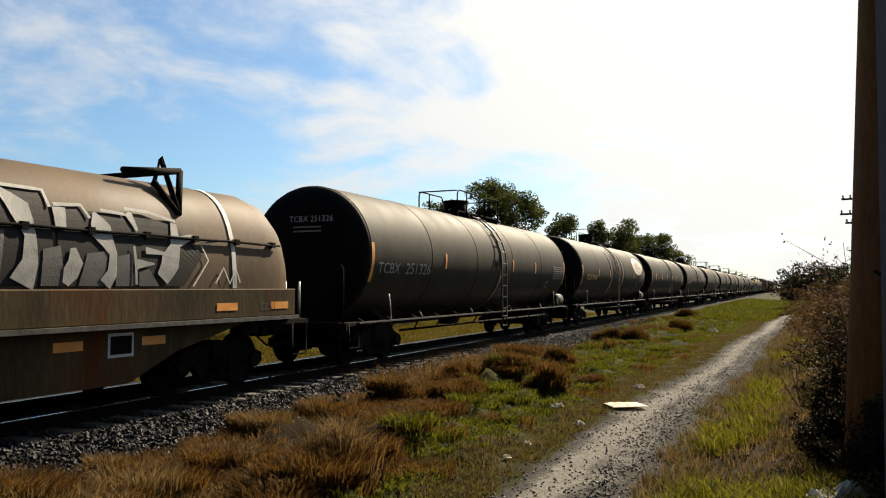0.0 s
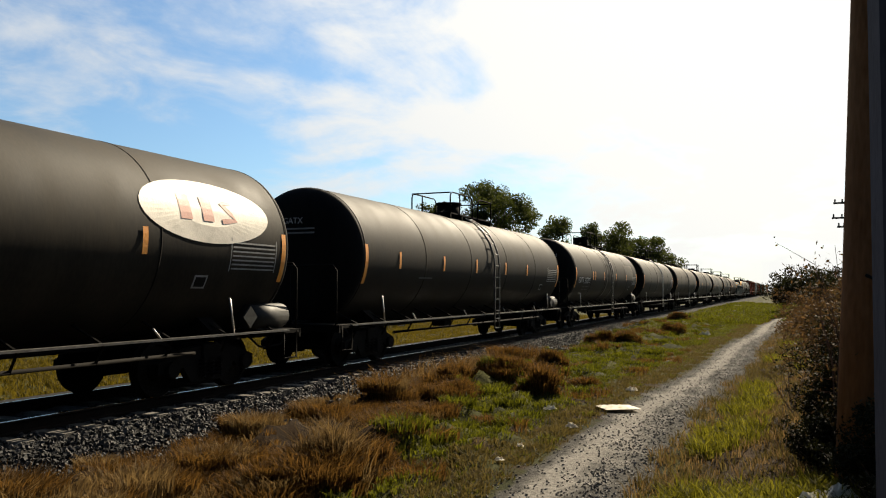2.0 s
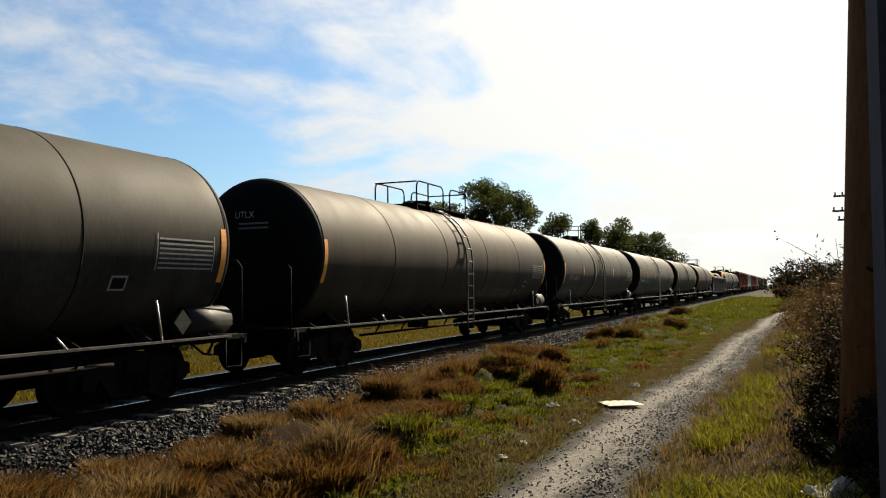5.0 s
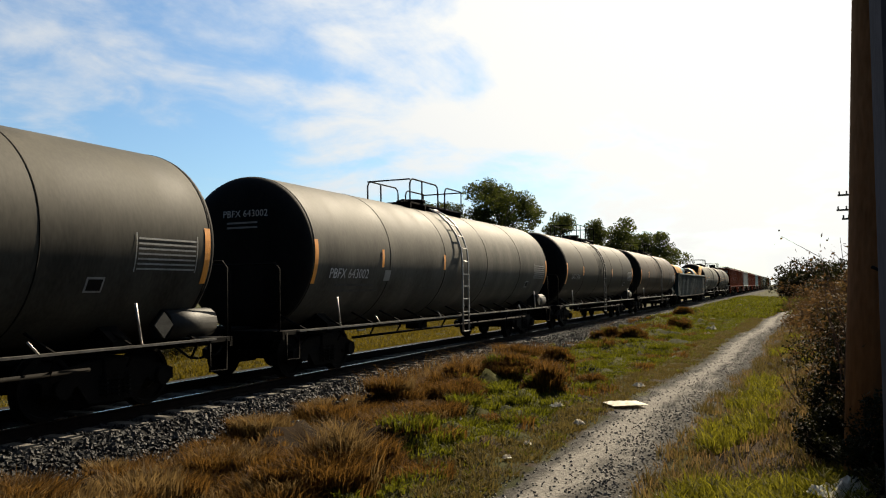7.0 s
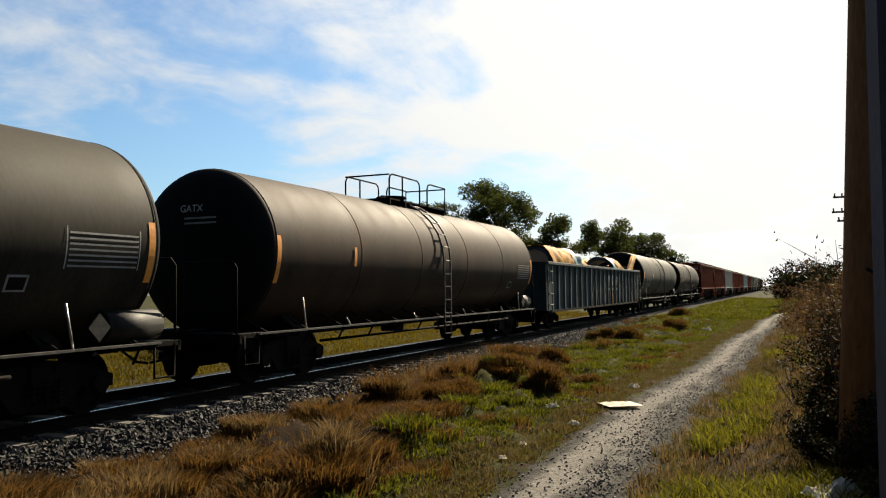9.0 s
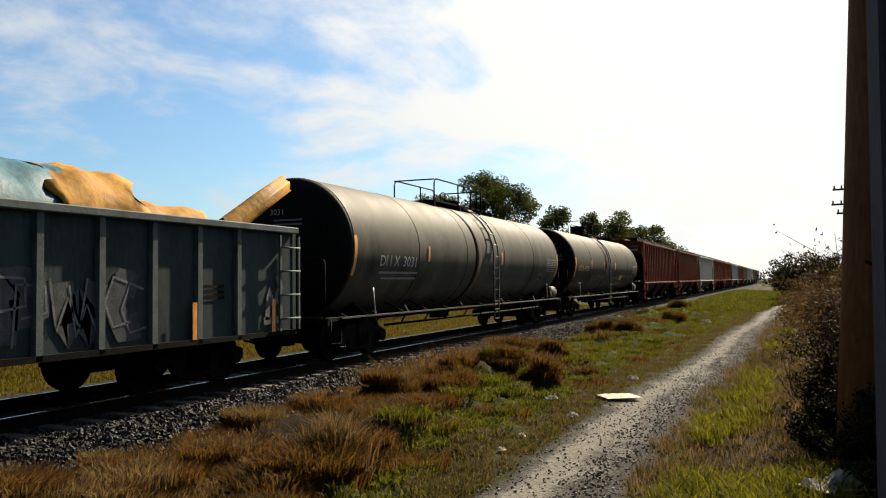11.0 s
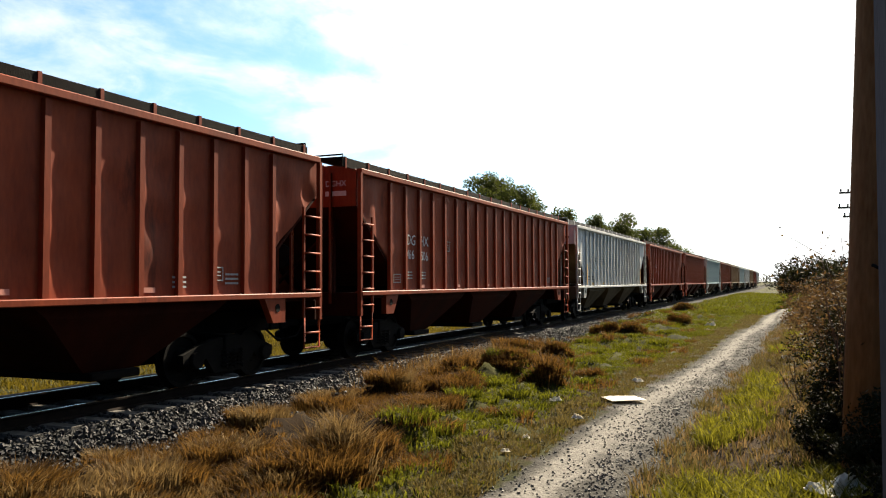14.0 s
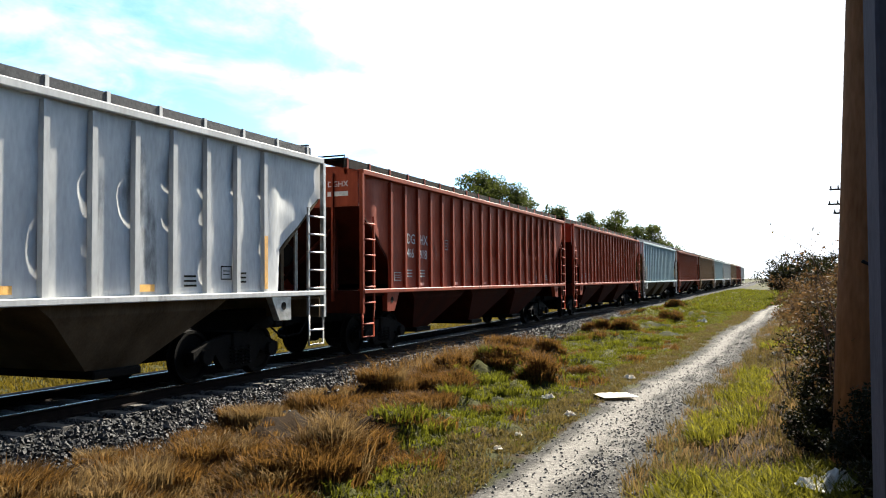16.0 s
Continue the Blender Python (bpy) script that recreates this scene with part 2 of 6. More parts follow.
def ground_height(x, y):
    zone = max(0.0, min(1.0, (x + 7.1) / 0.5, (-2.9 - x) / 1.1))
    # rounded tussocks with creases between them, two sizes
    tussock = zone * (0.62 * abs(noise.noise((x * 1.25, y * 0.95, 5.0))) + 0.30 * abs(noise.noise((x * 3.1, y * 2.6, 1.0))) - 0.17)
    if x > dry_edge(y) + 0.3:
        tussock *= 0.55
    lump = tussock + 0.13 * noise.noise((x * 0.55, y * 0.4, 3.0)) + 0.07 * noise.noise((x * 1.7, y * 1.5, 9.0))
    far = max(0.0, min(1.0, (y - 200) / 400))
    if x < -12.0:
        k = min(1.0, (-12.0 - x) / 1.4)
        z = -0.21 - 0.35 * k + lump * k
    elif x < -8.05:
        return -0.21 - 0.02 * far
    elif x < -7.0:
        k = (x + 8.05) / 1.05
        z = -0.21 - 0.20 * k + lump * 0.5 * k
    elif x < -3.2:
        k = (x + 7.0) / 3.8
        z = -0.41 + 0.10 * math.sin(math.pi * min(1, k * 1.4)) * (1 if k < 0.72 else 0) + lump
    elif x < -0.9:
        z = -0.40 + lump * 0.25 + 0.03 * noise.noise((x * 3.0, y * 2.0, 2.0))
    else:
        z = -0.40 + 0.42 * min(1.0, (x + 0.9) / 2.0) + lump
    z += 0.34 * math.exp(-((x + 6.3) / 1.2) ** 2 - ((y - 42) / 5.0) ** 2)
    if -7.4 < x < -3.2 and 6 < y < 56:
        for hx, hy, r, h in HUMMOCKS:
            q = ((x - hx) ** 2 + (y - hy) ** 2) / (r * r)
            if q < 1:
                z += h * (1 - q * q)
    return z


def dry_edge(y):
    """Where the brown tussocks beside the ballast give way to the green strip."""
    return -3.95 - 0.19 * (y - 6) if y < 21 else -6.9


def path_middle(y):
    return -2.42 + 0.008 * y + 0.75 * min(1.0, max(0.0, (y - 6) / 30)) + 0.10 * math.sin(y * 0.35) + max(0.0, y - 36) * 0.03


def spaced(stops):
    out = []
    for a, b, step in stops:
        k = max(1, round((b - a) / step))
        out += [a + (b - a) * i / k for i in range(k)]
    return out + [stops[-1][1]]


def ground_material():
    """Soil, trodden gravel path and grassy earth, by the place on the ground."""
    m = bpy.data.materials.new("earth_and_grass")
    m.use_nodes = True
    n, l = m.node_tree.nodes, m.node_tree.links
    b = n["Principled BSDF"]
    b.inputs["Roughness"].default_value = 1.0
    b.inputs["Specular IOR Level"].default_value = 0.05
    tc = n.new("ShaderNodeTexCoord")

    def noise_of(sc, det=6.0, rough=0.6):
        t = n.new("ShaderNodeTexNoise")
        t.inputs["Scale"].default_value, t.inputs["Detail"].default_value, t.inputs["Roughness"].default_value = sc, det, rough
        l.new(tc.outputs["Object"], t.inputs["Vector"])
        return t.outputs[0]

    def mixed(f, a, c):
        x = n.new("ShaderNodeMixRGB")
        for i, v in ((0, f), (1, a), (2, c)):
            if isinstance(v, tuple):
                x.inputs[i].default_value = (*v, 1)
            else:
                l.new(v, x.inputs[i])
        return x.outputs[0]

    def ramp(v, lo, hi):
        r = n.new("ShaderNodeMapRange")
        r.inputs["From Min"].default_value, r.inputs["From Max"].default_value = lo, hi
        l.new(v, r.inputs["Value"])
        return r.outputs[0]

    att = n.new("ShaderNodeAttribute")
    att.attribute_name = "cover"
    sep = n.new("ShaderNodeSeparateColor")
    l.new(att.outputs["Color"], sep.inputs[0])
    big, mid, grit = noise_of(0.25), noise_of(1.6), noise_of(26.0, 4.0)
    # grass and dry soil colours darkened so gaps between tufts read as shade
    grass = mixed(ramp(mid, 0.35, 0.65), (0.007, 0.009, 0.002), (0.028, 0.028, 0.007))
    grass = mixed(ramp(big, 0.42, 0.6), grass, (0.036, 0.035, 0.009))
    dry = mixed(ramp(mid, 0.35, 0.7), (0.006, 0.0033, 0.0012), (0.024, 0.0135, 0.005))
    gravel = mixed(ramp(grit, 0.35, 0.7), (0.014, 0.013, 0.0115), (0.06, 0.057, 0.052))
    tread = mixed(ramp(grit, 0.3, 0.7), (0.07, 0.065, 0.057), (0.175, 0.163, 0.146))
    worn = n.new("ShaderNodeMath")
    worn.operation = "MULTIPLY_ADD"
    worn.inputs[1].default_value = 1.7
    l.new(mid, worn.inputs[0])
    l.new(att.outputs["Alpha"], worn.inputs[2])
    gravel = mixed(ramp(worn.outputs[0], 1.05, 1.6), gravel, tread)
    stone = mixed(ramp(grit, 0.35, 0.7), (0.008, 0.0077, 0.0073), (0.03, 0.0285, 0.0265))
    def blend(channel, a, c):
        s = n.new("ShaderNodeMath")
        s.operation = "MULTIPLY_ADD"
        s.inputs[1].default_value, s.inputs[2].default_value = 1.3, -0.65
        l.new(mid, s.inputs[0])
        t = n.new("ShaderNodeMath")
        t.operation = "ADD"
        l.new(sep.outputs[channel], t.inputs[0])
        l.new(s.outputs[0], t.inputs[1])
        return mixed(ramp(t.outputs[0], 0.4, 0.6), a, c)
    col = blend(0, grass, dry)
    col = blend(1, col, gravel)
    col = blend(2, col, stone)
    l.new(col, b.inputs["Base Color"])
    bp = n.new("ShaderNodeBump")
    bp.inputs["Strength"].default_value, bp.inputs["Distance"].default_value = 0.8, 0.03
    l.new(grit, bp.inputs["Height"])
    l.new(bp.outputs[0], b.inputs["Normal"])
    return m


def build_ground():
    xs = spaced([(-900, -120, 60), (-120, -30, 10), (-30, -13.4, 1.5), (-13.4, -12.0, 0.35), (-12.0, -8.05, 1.3), (-8.05, -2.6, 0.10), (-2.6, 2.5, 0.17), (2.5, 12, 0.8), (12, 60, 6), (60, 900, 70)])
    ys = spaced([(-250, -20, 25), (-20, 2, 1.5), (2, 24, 0.13), (24, 58, 0.25), (58, 90, 1.2), (90, 250, 8), (250, 2600, 90)])
    verts = [(x, y, ground_height(x, y)) for y in ys for x in xs]
    w = len(xs)
    faces = [(j * w + i, j * w + i + 1, (j + 1) * w + i + 1, (j + 1) * w + i) for j in range(len(ys) - 1) for i in range(w - 1)]
    me = bpy.data.meshes.new("ground")
    me.from_pydata(verts, [], faces)
    cover = me.color_attributes.new("cover", "FLOAT_COLOR", "POINT")
    for i, (x, y, z) in enumerate(verts):
        dry = 1.0 if -7.6 < x < (-3.95 - 0.19 * (y - 6) if y < 21 else -6.9) else 0.0
        if -1.0 < x < 3 and y > 9:
            dry = 0.7
        dd = x - path_middle(y)
        track = max(0.0, 1.0 - max(0.0, -0.25 - dd, dd - 0.78) / 0.36) if y < 60 else 0.0
        if -1.5 < dd < -0.2 or 0.6 < dd < 1.2:
            dry = max(dry, 0.5)
        bed = 1.0 if -12.4 < x < -7.0 else 0.0
        cover.data[i].color = (dry, track, bed, max(math.exp(-((dd + 0.02) / 0.24) ** 2), 0.55 * math.exp(-((dd - 0.42) / 0.13) ** 2)))
    me.polygons.foreach_set("use_smooth", [True] * len(me.polygons))
    me.materials.append(ground_material())
    return tagged(new("ground", me), "rough grassy ground with a trodden gravel path beside the track", "ground", kind="structure")


build_ground()

TRACK_BOX = thing("railway_track", "single railway track on concrete ties in grey ballast", "railway track", kind="structure")
for side in (-1, 1):
    x = TRACK_X + side * HALF
    web = [(x - 0.07, -0.17), (x + 0.07, -0.17), (x + 0.07, -0.155), (x + 0.012, -0.135), (x + 0.012, -0.045), (x + 0.036, -0.03), (x + 0.036, -0.006),
           (x - 0.036, -0.006), (x - 0.036, -0.03), (x - 0.012, -0.045), (x - 0.012, -0.135), (x - 0.07, -0.155)]
    bm = bmesh.new()
    prism(bm, web, "y", -60, 900)
    rail = part("rail", bm, RAIL_RUST, TRACK_BOX, "rusty steel rail")
    bm = bmesh.new()
    box(bm, x - 0.012, x + 0.012, -60, 900, -0.006, 0.0)
    part("running_surface", bm, RAIL_TOP, rail, "polished top of the rail")

bm = bmesh.new()
prism(bm, [(-0.13, -0.36), (0.13, -0.36), (0.13, -0.20), (0.10, -0.165), (-0.10, -0.165), (-0.13, -0.20)], "x", -1.36, 1.36)
TIE = finish(bm, "tie", CONCRETE)
for i in range(290):
    ob = new("tie", TIE)
    ob.parent = TRACK_BOX
    ob.matrix_basis = pose(TRACK_X + random.uniform(-0.02, 0.02), -3 + i * 0.555 + random.uniform(-0.02, 0.02), random.uniform(-0.008, 0.008), 0, 0, random.uniform(-0.8, 0.8))
bm = bmesh.new()
for i in range(290, 900):
    y = -3 + i * 0.555
    box(bm, TRACK_X - 1.36, TRACK_X + 1.36, y - 0.13, y + 0.13, -0.3, -0.17)
tagged(part("far_ties", bm, CONCRETE, TRACK_BOX), kind="stuff")


def scatter_stones(name, count, spots, lo, hi, material, label):
    """Many small angular stones in one mesh."""
    rng = np.random.default_rng(5)
    base = np.array([(x, y, z) for x in (-1, 1) for y in (-1, 1) for z in (-1, 1)], float) * 0.5
    quads = np.array(((0, 1, 3, 2), (4, 6, 7, 5), (0, 4, 5, 1), (2, 3, 7, 6), (0, 2, 6, 4), (1, 5, 7, 3)))
    verts, faces = [], []
    for k in range(count):
        x, y, z = spots(rng)
        size = rng.uniform(lo, hi) * np.array([1, rng.uniform(0.7, 1.3), rng.uniform(0.5, 0.9)])
        turn = np.array(Euler(rng.uniform(0, 6.28, 3)).to_matrix())
        v = (base * rng.uniform(0.55, 1.25, (8, 3)) * size) @ turn.T + (x, y, z)
        verts.append(v)
        faces.append(quads + 8 * k)
    me = bpy.data.meshes.new(name)
    me.from_pydata(np.concatenate(verts).tolist(), [], np.concatenate(faces).tolist())
    me.materials.append(material)
    return tagged(new(name, me), label, "gravel", kind="stuff")


def on_shoulder(rng):
    y = 2.5 + 45 * rng.random() ** 1.7
    x = rng.uniform(-8.75, -6.5)
    if x < -8.22 and abs((y + 3 + 0.2775) % 0.555 - 0.2775) < 0.155:
        x = rng.uniform(-8.2, -7.2)
    return x, y, ground_height(x, y) + rng.uniform(0.0, 0.05)


def between_rails(rng):
    y = 2.0 + 30 * rng.random() ** 1.5
    x = rng.uniform(-10.9, -8.7)
    return x, y, -0.205


scatter_stones("ballast", 30000, on_shoulder, 0.024, 0.056, STONE, "loose grey crushed-stone ballast along the track")


def on_path(rng):
    y = 4.5 + 38 * rng.random() ** 1.7
    x = path_middle(y) + (rng.normal(0.50, 0.22) if rng.random() < 0.75 else rng.normal(-0.3, 0.25))
    return x, y, ground_height(x, y) + 0.004


scatter_stones("path_gravel", 9000, on_path, 0.006, 0.026, surface("path_gravel_stone", (0.022, 0.021, 0.019), (0.12, 0.113, 0.102), 10, 0.75, island=0.8, gloss=0.3), "loose gravel on the trodden path")
scatter_stones("track_bed_ballast", 4000, between_rails, 0.035, 0.08, STONE, "dark crushed stone between the rails")


# ---- railway cars: local origin at rail top in mid car, y along the track, +x is the near side ----
def wheel_mesh():
    bm = bmesh.new()
    tube(bm, [(-0.9, 0, 0), (0.9, 0, 0)], 0.085, 10)
    for s in (-1, 1):
        x = s * 0.755
        prof = [(x + s * 0.065, 0.0), (x + s * 0.065, 0.16), (x + s * 0.02, 0.2), (x + s * 0.02, 0.35), (x + s * 0.065, 0.37), (x + s * 0.065, 0.425), (x - s * 0.045, 0.432), (x - s * 0.05, 0.46), (x - s * 0.075, 0.455), (x - s * 0.075, 0.37), (x - s * 0.01, 0.34), (x - s * 0.01, 0.0)]
        n = 28
        rings = [[bm.verts.new((px, r * math.cos(6.28319 * k / n), r * math.sin(6.28319 * k / n))) for k in range(n)] for px, r in prof]
        for a, b in zip(rings, rings[1:]):
            for k in range(n):
                bm.faces.new((a[k], a[(k + 1) % n], b[(k + 1) % n], b[k]))
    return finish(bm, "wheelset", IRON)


WHEEL = wheel_mesh()


def sideframe_mesh():
    bm = bmesh.new()
    # cast frame with two triangular windows, seen from the side as (y, z)
    top = [(-1.15, 0.52), (-1.15, 0.36), (-0.72, 0.36), (-0.62, 0.44), (-0.42, 0.18), (0.42, 0.18), (0.62, 0.44), (0.72, 0.36), (1.15, 0.36), (1.15, 0.52), (0.75, 0.66), (0.3, 0.74), (-0.3, 0.74), (-0.75, 0.66)]
    prism(bm, top, "x", -0.06, 0.06)
    for s in (-1, 1):
        tube(bm, [(0.02, s * 0.889, 0.425), (0.14, s * 0.889, 0.425)], 0.13, 12)
    for dy in (-0.2, 0.0, 0.2):
        pts = [(0.09 + 0.045 * math.cos(a * 1.2566), dy + 0.06 * math.sin(a * 1.2566), 0.24 + 0.012 * a) for a in range(26)]
        tube(bm, pts, 0.014, 5)
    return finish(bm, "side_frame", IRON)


SIDEFRAME = sideframe_mesh()
AXLES = []


def truck(car, y):
    tr = new("truck")
    tr.parent = car
    tr.matrix_basis = pose(0, y, 0)
    for s in (-1, 1):
        f = new("side_frame", SIDEFRAME)
        f.parent = tr
        f.matrix_basis = pose(s * 1.0, 0, 0, 0, 0, 0 if s > 0 else 180)
        w = new("wheelset", WHEEL)
        w.parent = tr
        w.matrix_parent_inverse = pose(0, s * 0.889, 0.425)
        AXLES.append(w)
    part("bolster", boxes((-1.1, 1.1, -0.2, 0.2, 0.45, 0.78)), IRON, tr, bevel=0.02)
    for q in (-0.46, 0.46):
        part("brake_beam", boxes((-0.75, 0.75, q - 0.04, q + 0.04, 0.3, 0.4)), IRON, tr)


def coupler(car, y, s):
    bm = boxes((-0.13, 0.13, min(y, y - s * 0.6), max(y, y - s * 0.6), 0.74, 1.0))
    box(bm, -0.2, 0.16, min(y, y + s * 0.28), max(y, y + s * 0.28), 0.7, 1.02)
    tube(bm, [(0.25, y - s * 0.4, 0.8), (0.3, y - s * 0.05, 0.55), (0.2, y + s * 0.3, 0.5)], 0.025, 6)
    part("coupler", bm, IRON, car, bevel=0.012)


def ladder(car, x, y0, y1, z0, z1, rungs, material, name="ladder", label="", r=0.018):
    bm = bmesh.new()
    for y in (y0, y1):
        box(bm, x - 0.02, x + 0.02, y - 0.025, y + 0.025, z0, z1)
    for i in range(rungs):
        z = z0 + (z1 - z0) * (i + 0.5) / rungs
        tube(bm, [(x + 0.03, y0, z), (x + 0.03, y1, z)], r, 6)
    return part(name, bm, material, car, label)


ZC, RT = 2.36, 1.50
PLACARD = surface('dull_placard_paint', (0.02, 0.02, 0.018), (0.045, 0.045, 0.042), 8, 0.7, gloss=0.1)
RESERVOIR = surface('dull_reservoir_paint', (0.008, 0.008, 0.007), (0.022, 0.021, 0.019), 5, 0.6, gloss=0.2)
# near-black holds the ends' shade in the colour; one grey car's end is black
TANK_END = surface('tank_end_black_and_shade', (0.004, 0.0037, 0.0034), (0.011, 0.0103, 0.0095), 2.0, 0.7, 0.0, 0.06, 22, 0.3, gloss=0.06)


bm = tubes([[(1.46, 0, 0.9), (0.75, 0, 1.22)], [(1.46, 0.0, 0.9), (1.3, 0.02, 0.64)]], 0.02, 5)
RAIL_BRACKET = finish(bm, 'rail_bracket', IRON)


def tank_car(look_of, label, plan, marks, colours, dome_tall=True, bands=(), seams=4, plates=(), streak=0.25, ladder_light=False, mottle=0.60):
    length, mid, plat, shift_marks = plan      # length, place of the ladder, ends of the platform from the ladder, shift of the markings
    car = thing(look_of, label, "tank car", group="freight train")
    hl = length / 2
    body = surface("tank_paint", tint(colours[0], 0.45), tint(colours[1], 0.55), scale=1.6, rough=0.68, bump=0.05, fine=22, streak=streak, gloss=0.1, rust=tint(colours[1], 0.3), patch=mottle)
    e = hl - 1.45
    c0 = 0.2      # the tank sits a little towards the rear
    bulge = [(0.30 * math.sin(a), max(0.02, RT * math.cos(a) ** 0.42)) for a in (1.55, 1.4, 1.15, 0.9, 0.65, 0.45, 0.28, 0.12)]
    bm = bmesh.new()
    lathe(bm, [(c0 - e, RT - 0.1), (c0 - e, RT - 0.008), (c0 - e + 0.01, RT), (c0 - e + 0.03, RT), (c0, RT), (c0 + e - 0.03, RT), (c0 + e - 0.01, RT), (c0 + e, RT - 0.008), (c0 + e, RT - 0.1)], 64, ZC)
    part("tank", bm, body, car)
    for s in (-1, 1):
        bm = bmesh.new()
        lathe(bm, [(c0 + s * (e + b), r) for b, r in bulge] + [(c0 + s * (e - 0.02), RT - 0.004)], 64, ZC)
        part("tank_head", bm, TANK_END, car, "near-black tank end, its shade painted in")

    def plain(y, z, lift=0.006):
        a = (z - ZC) / RT
        return ((RT + lift) * math.cos(a), y - hl, ZC + (RT + lift) * math.sin(a))

    def on(y, z, lift=0.006):
        return plain(y + shift_marks, z, lift)

    def ring(y, width, lift, material, name, lab=""):
        b = bmesh.new()
        lathe(b, [(y - width / 2, RT - 0.02), (y - width / 2, RT + lift), (y + width / 2, RT + lift), (y + width / 2, RT - 0.02)], 64, ZC)
        part(name, b, material, car, lab)

    for i in range(seams + 2):
        y = c0 - e + 0.03 + (2 * e - 0.06) * i / (seams + 1)
        ring(y, 0.022, 0.005, IRON, "weld_seam")
    for y, width, material in bands:
        ring(y + shift_marks - hl, width, 0.004, material, "band", "paler painted band round the tank")
    # platform, railing, manway
    top = ZC + RT
    iron = IRON
    pa, pb = mid + plat[0], mid + plat[1]
    bm = boxes((-0.62, 0.62, pa, pb, top + 0.02, top + 0.06))
    for y in (pa + 0.05, mid - 0.4, mid + 0.4, pb - 0.05):
        box(bm, -0.62, 0.62, y - 0.03, y + 0.03, top - 0.12, top + 0.02)
    part("platform", bm, iron, car)
    hr = top + 0.66
    for s in (-1, 1):
        x = s * 0.62
        pts = [(x, pa, top), (x, pa, hr - 0.14), (x, pa + 0.06, hr - 0.04), (x, pa + 0.17, hr), (x, mid + 0.3, hr), (x, mid + 0.42, hr - 0.06), (x, mid + 0.46, hr - 0.18), (x, mid + 0.46, top)]
        part("railing", tubes([pts], 0.021), iron, car)
        part("railing_post", tubes([[(x, mid - 0.6, top), (x, mid - 0.6, hr)]], 0.021), iron, car)
        pts = [(x, mid + 0.95, top), (x, mid + 0.95, hr - 0.15), (x, mid + 1.01, hr - 0.04), (x, mid + 1.13, hr), (x, pb, hr), (x, pb, top)]
        part("railing", tubes([pts], 0.021), iron, car)
    for y in (pa, pb):
        part("end_rail", tubes([[(-0.62, y, hr - 0.02), (0.62, y, hr - 0.02)]], 0.021), iron, car)
    bm = bmesh.new()
    hd = 0.42 if dome_tall else 0.18
    tube(bm, [(0, mid, top - 0.1), (0, mid, top + hd)], 0.36, 20)
    tube(bm, [(0, mid, top + hd), (0, mid, top + hd + 0.05)], 0.41, 20)
    part("manway", bm, iron, car)
    for y, h in ((-0.7, 0.2), (-0.85, 0.14), (-0.55, 0.17), (0.75, 0.12), (0.95, 0.2)):
        bm = bmesh.new()
        tube(bm, [(0.1, mid + y, top - 0.05), (0.1, mid + y, top + h)], 0.06, 8)
        part("valve", bm, iron, car)
    # side ladder: upper part bends over the tank
    for s in (1, -1):
        bm = bmesh.new()
        arc = [(s * (RT + 0.10) * math.cos(a), ZC + (RT + 0.10) * math.sin(a)) for a in (1.15, 0.95, 0.7, 0.45, 0.2, 0.0)] + [(s * (RT + 0.10), 1.0), (s * (RT + 0.10), 0.5)]
        for y in (mid - 0.22, mid + 0.2):
            tube(bm, [(x, y, z) for x, z in arc], 0.024, 6)
        for a in (1.1, 0.88, 0.66, 0.44, 0.22, 0.0):
            x, z = s * (RT + 0.10) * math.cos(a), ZC + (RT + 0.10) * math.sin(a)
            tube(bm, [(x, mid - 0.22, z), (x, mid + 0.2, z)], 0.018, 6)
        for z in (2.02, 1.7, 1.36, 1.02, 0.78, 0.5):
            box(bm, s * (RT + 0.10) - 0.03, s * (RT + 0.10) + 0.03, mid - 0.22, mid + 0.2, z - 0.012, z + 0.012)
        part("ladder", bm, STEEL_EDGE if ladder_light else LADDER_GREY, car)
    # running sill along the sides and centre sill
    for s in (1, -1):
        x = s * 1.46
        bm = boxes((x - 0.05, x + 0.05, -hl + 1.15, hl - 1.15, 0.90, 0.93))
        part("side_rail", bm, SIDE_RAIL, car, "worn steel side rail")
        k = int((length - 3) / 1.25)
        for i in range(k + 1):
            y = -hl + 1.5 + (length - 3.0) * i / k
            r = new("rail_bracket", RAIL_BRACKET)
            r.parent = car
            r.matrix_basis = pose(0, y, 0, 0, 0, 0 if s > 0 else 180)
        part("brake_pipe", tubes([[(s * 1.3, -hl + 3.4, 0.66), (s * 1.3, hl - 3.4, 0.66)]], 0.03), IRON, car)
        # slanting grab irons
        for y in (-hl + 2.65, hl - 2.65):
            part("grab_iron", tubes([[(x, y, 0.93), (x - s * 0.0, y - 0.12, 1.5)]], 0.018), STEEL_EDGE, car)
        for q in range(4):
            y = -hl + 4.3 + q * (length - 8.6) / 3
            part("bracket", tubes([[(x, y, 0.93), (x - s * 0.03, y - 0.13, 1.08)]], 0.016), STEEL_EDGE, car)
    part("centre_sill", boxes((-0.28, 0.28, -hl + 0.7, hl - 0.7, 0.72, 0.98)), IRON, car, bevel=0.015)
    for s in (-1, 1):
        yb = s * (hl - 2.75)
        bm = bmesh.new()
        prism(bm, [(-1.2, 0.85), (1.2, 0.85), (1.2, 0.98), (0.9, 1.2), (0.5, 0.98), (-0.5, 0.98), (-0.9, 1.2), (-1.2, 0.98)], "y", yb - 0.16, yb + 0.16)
        part("saddle", bm, IRON, car)
        ye = s * (hl - 0.72)
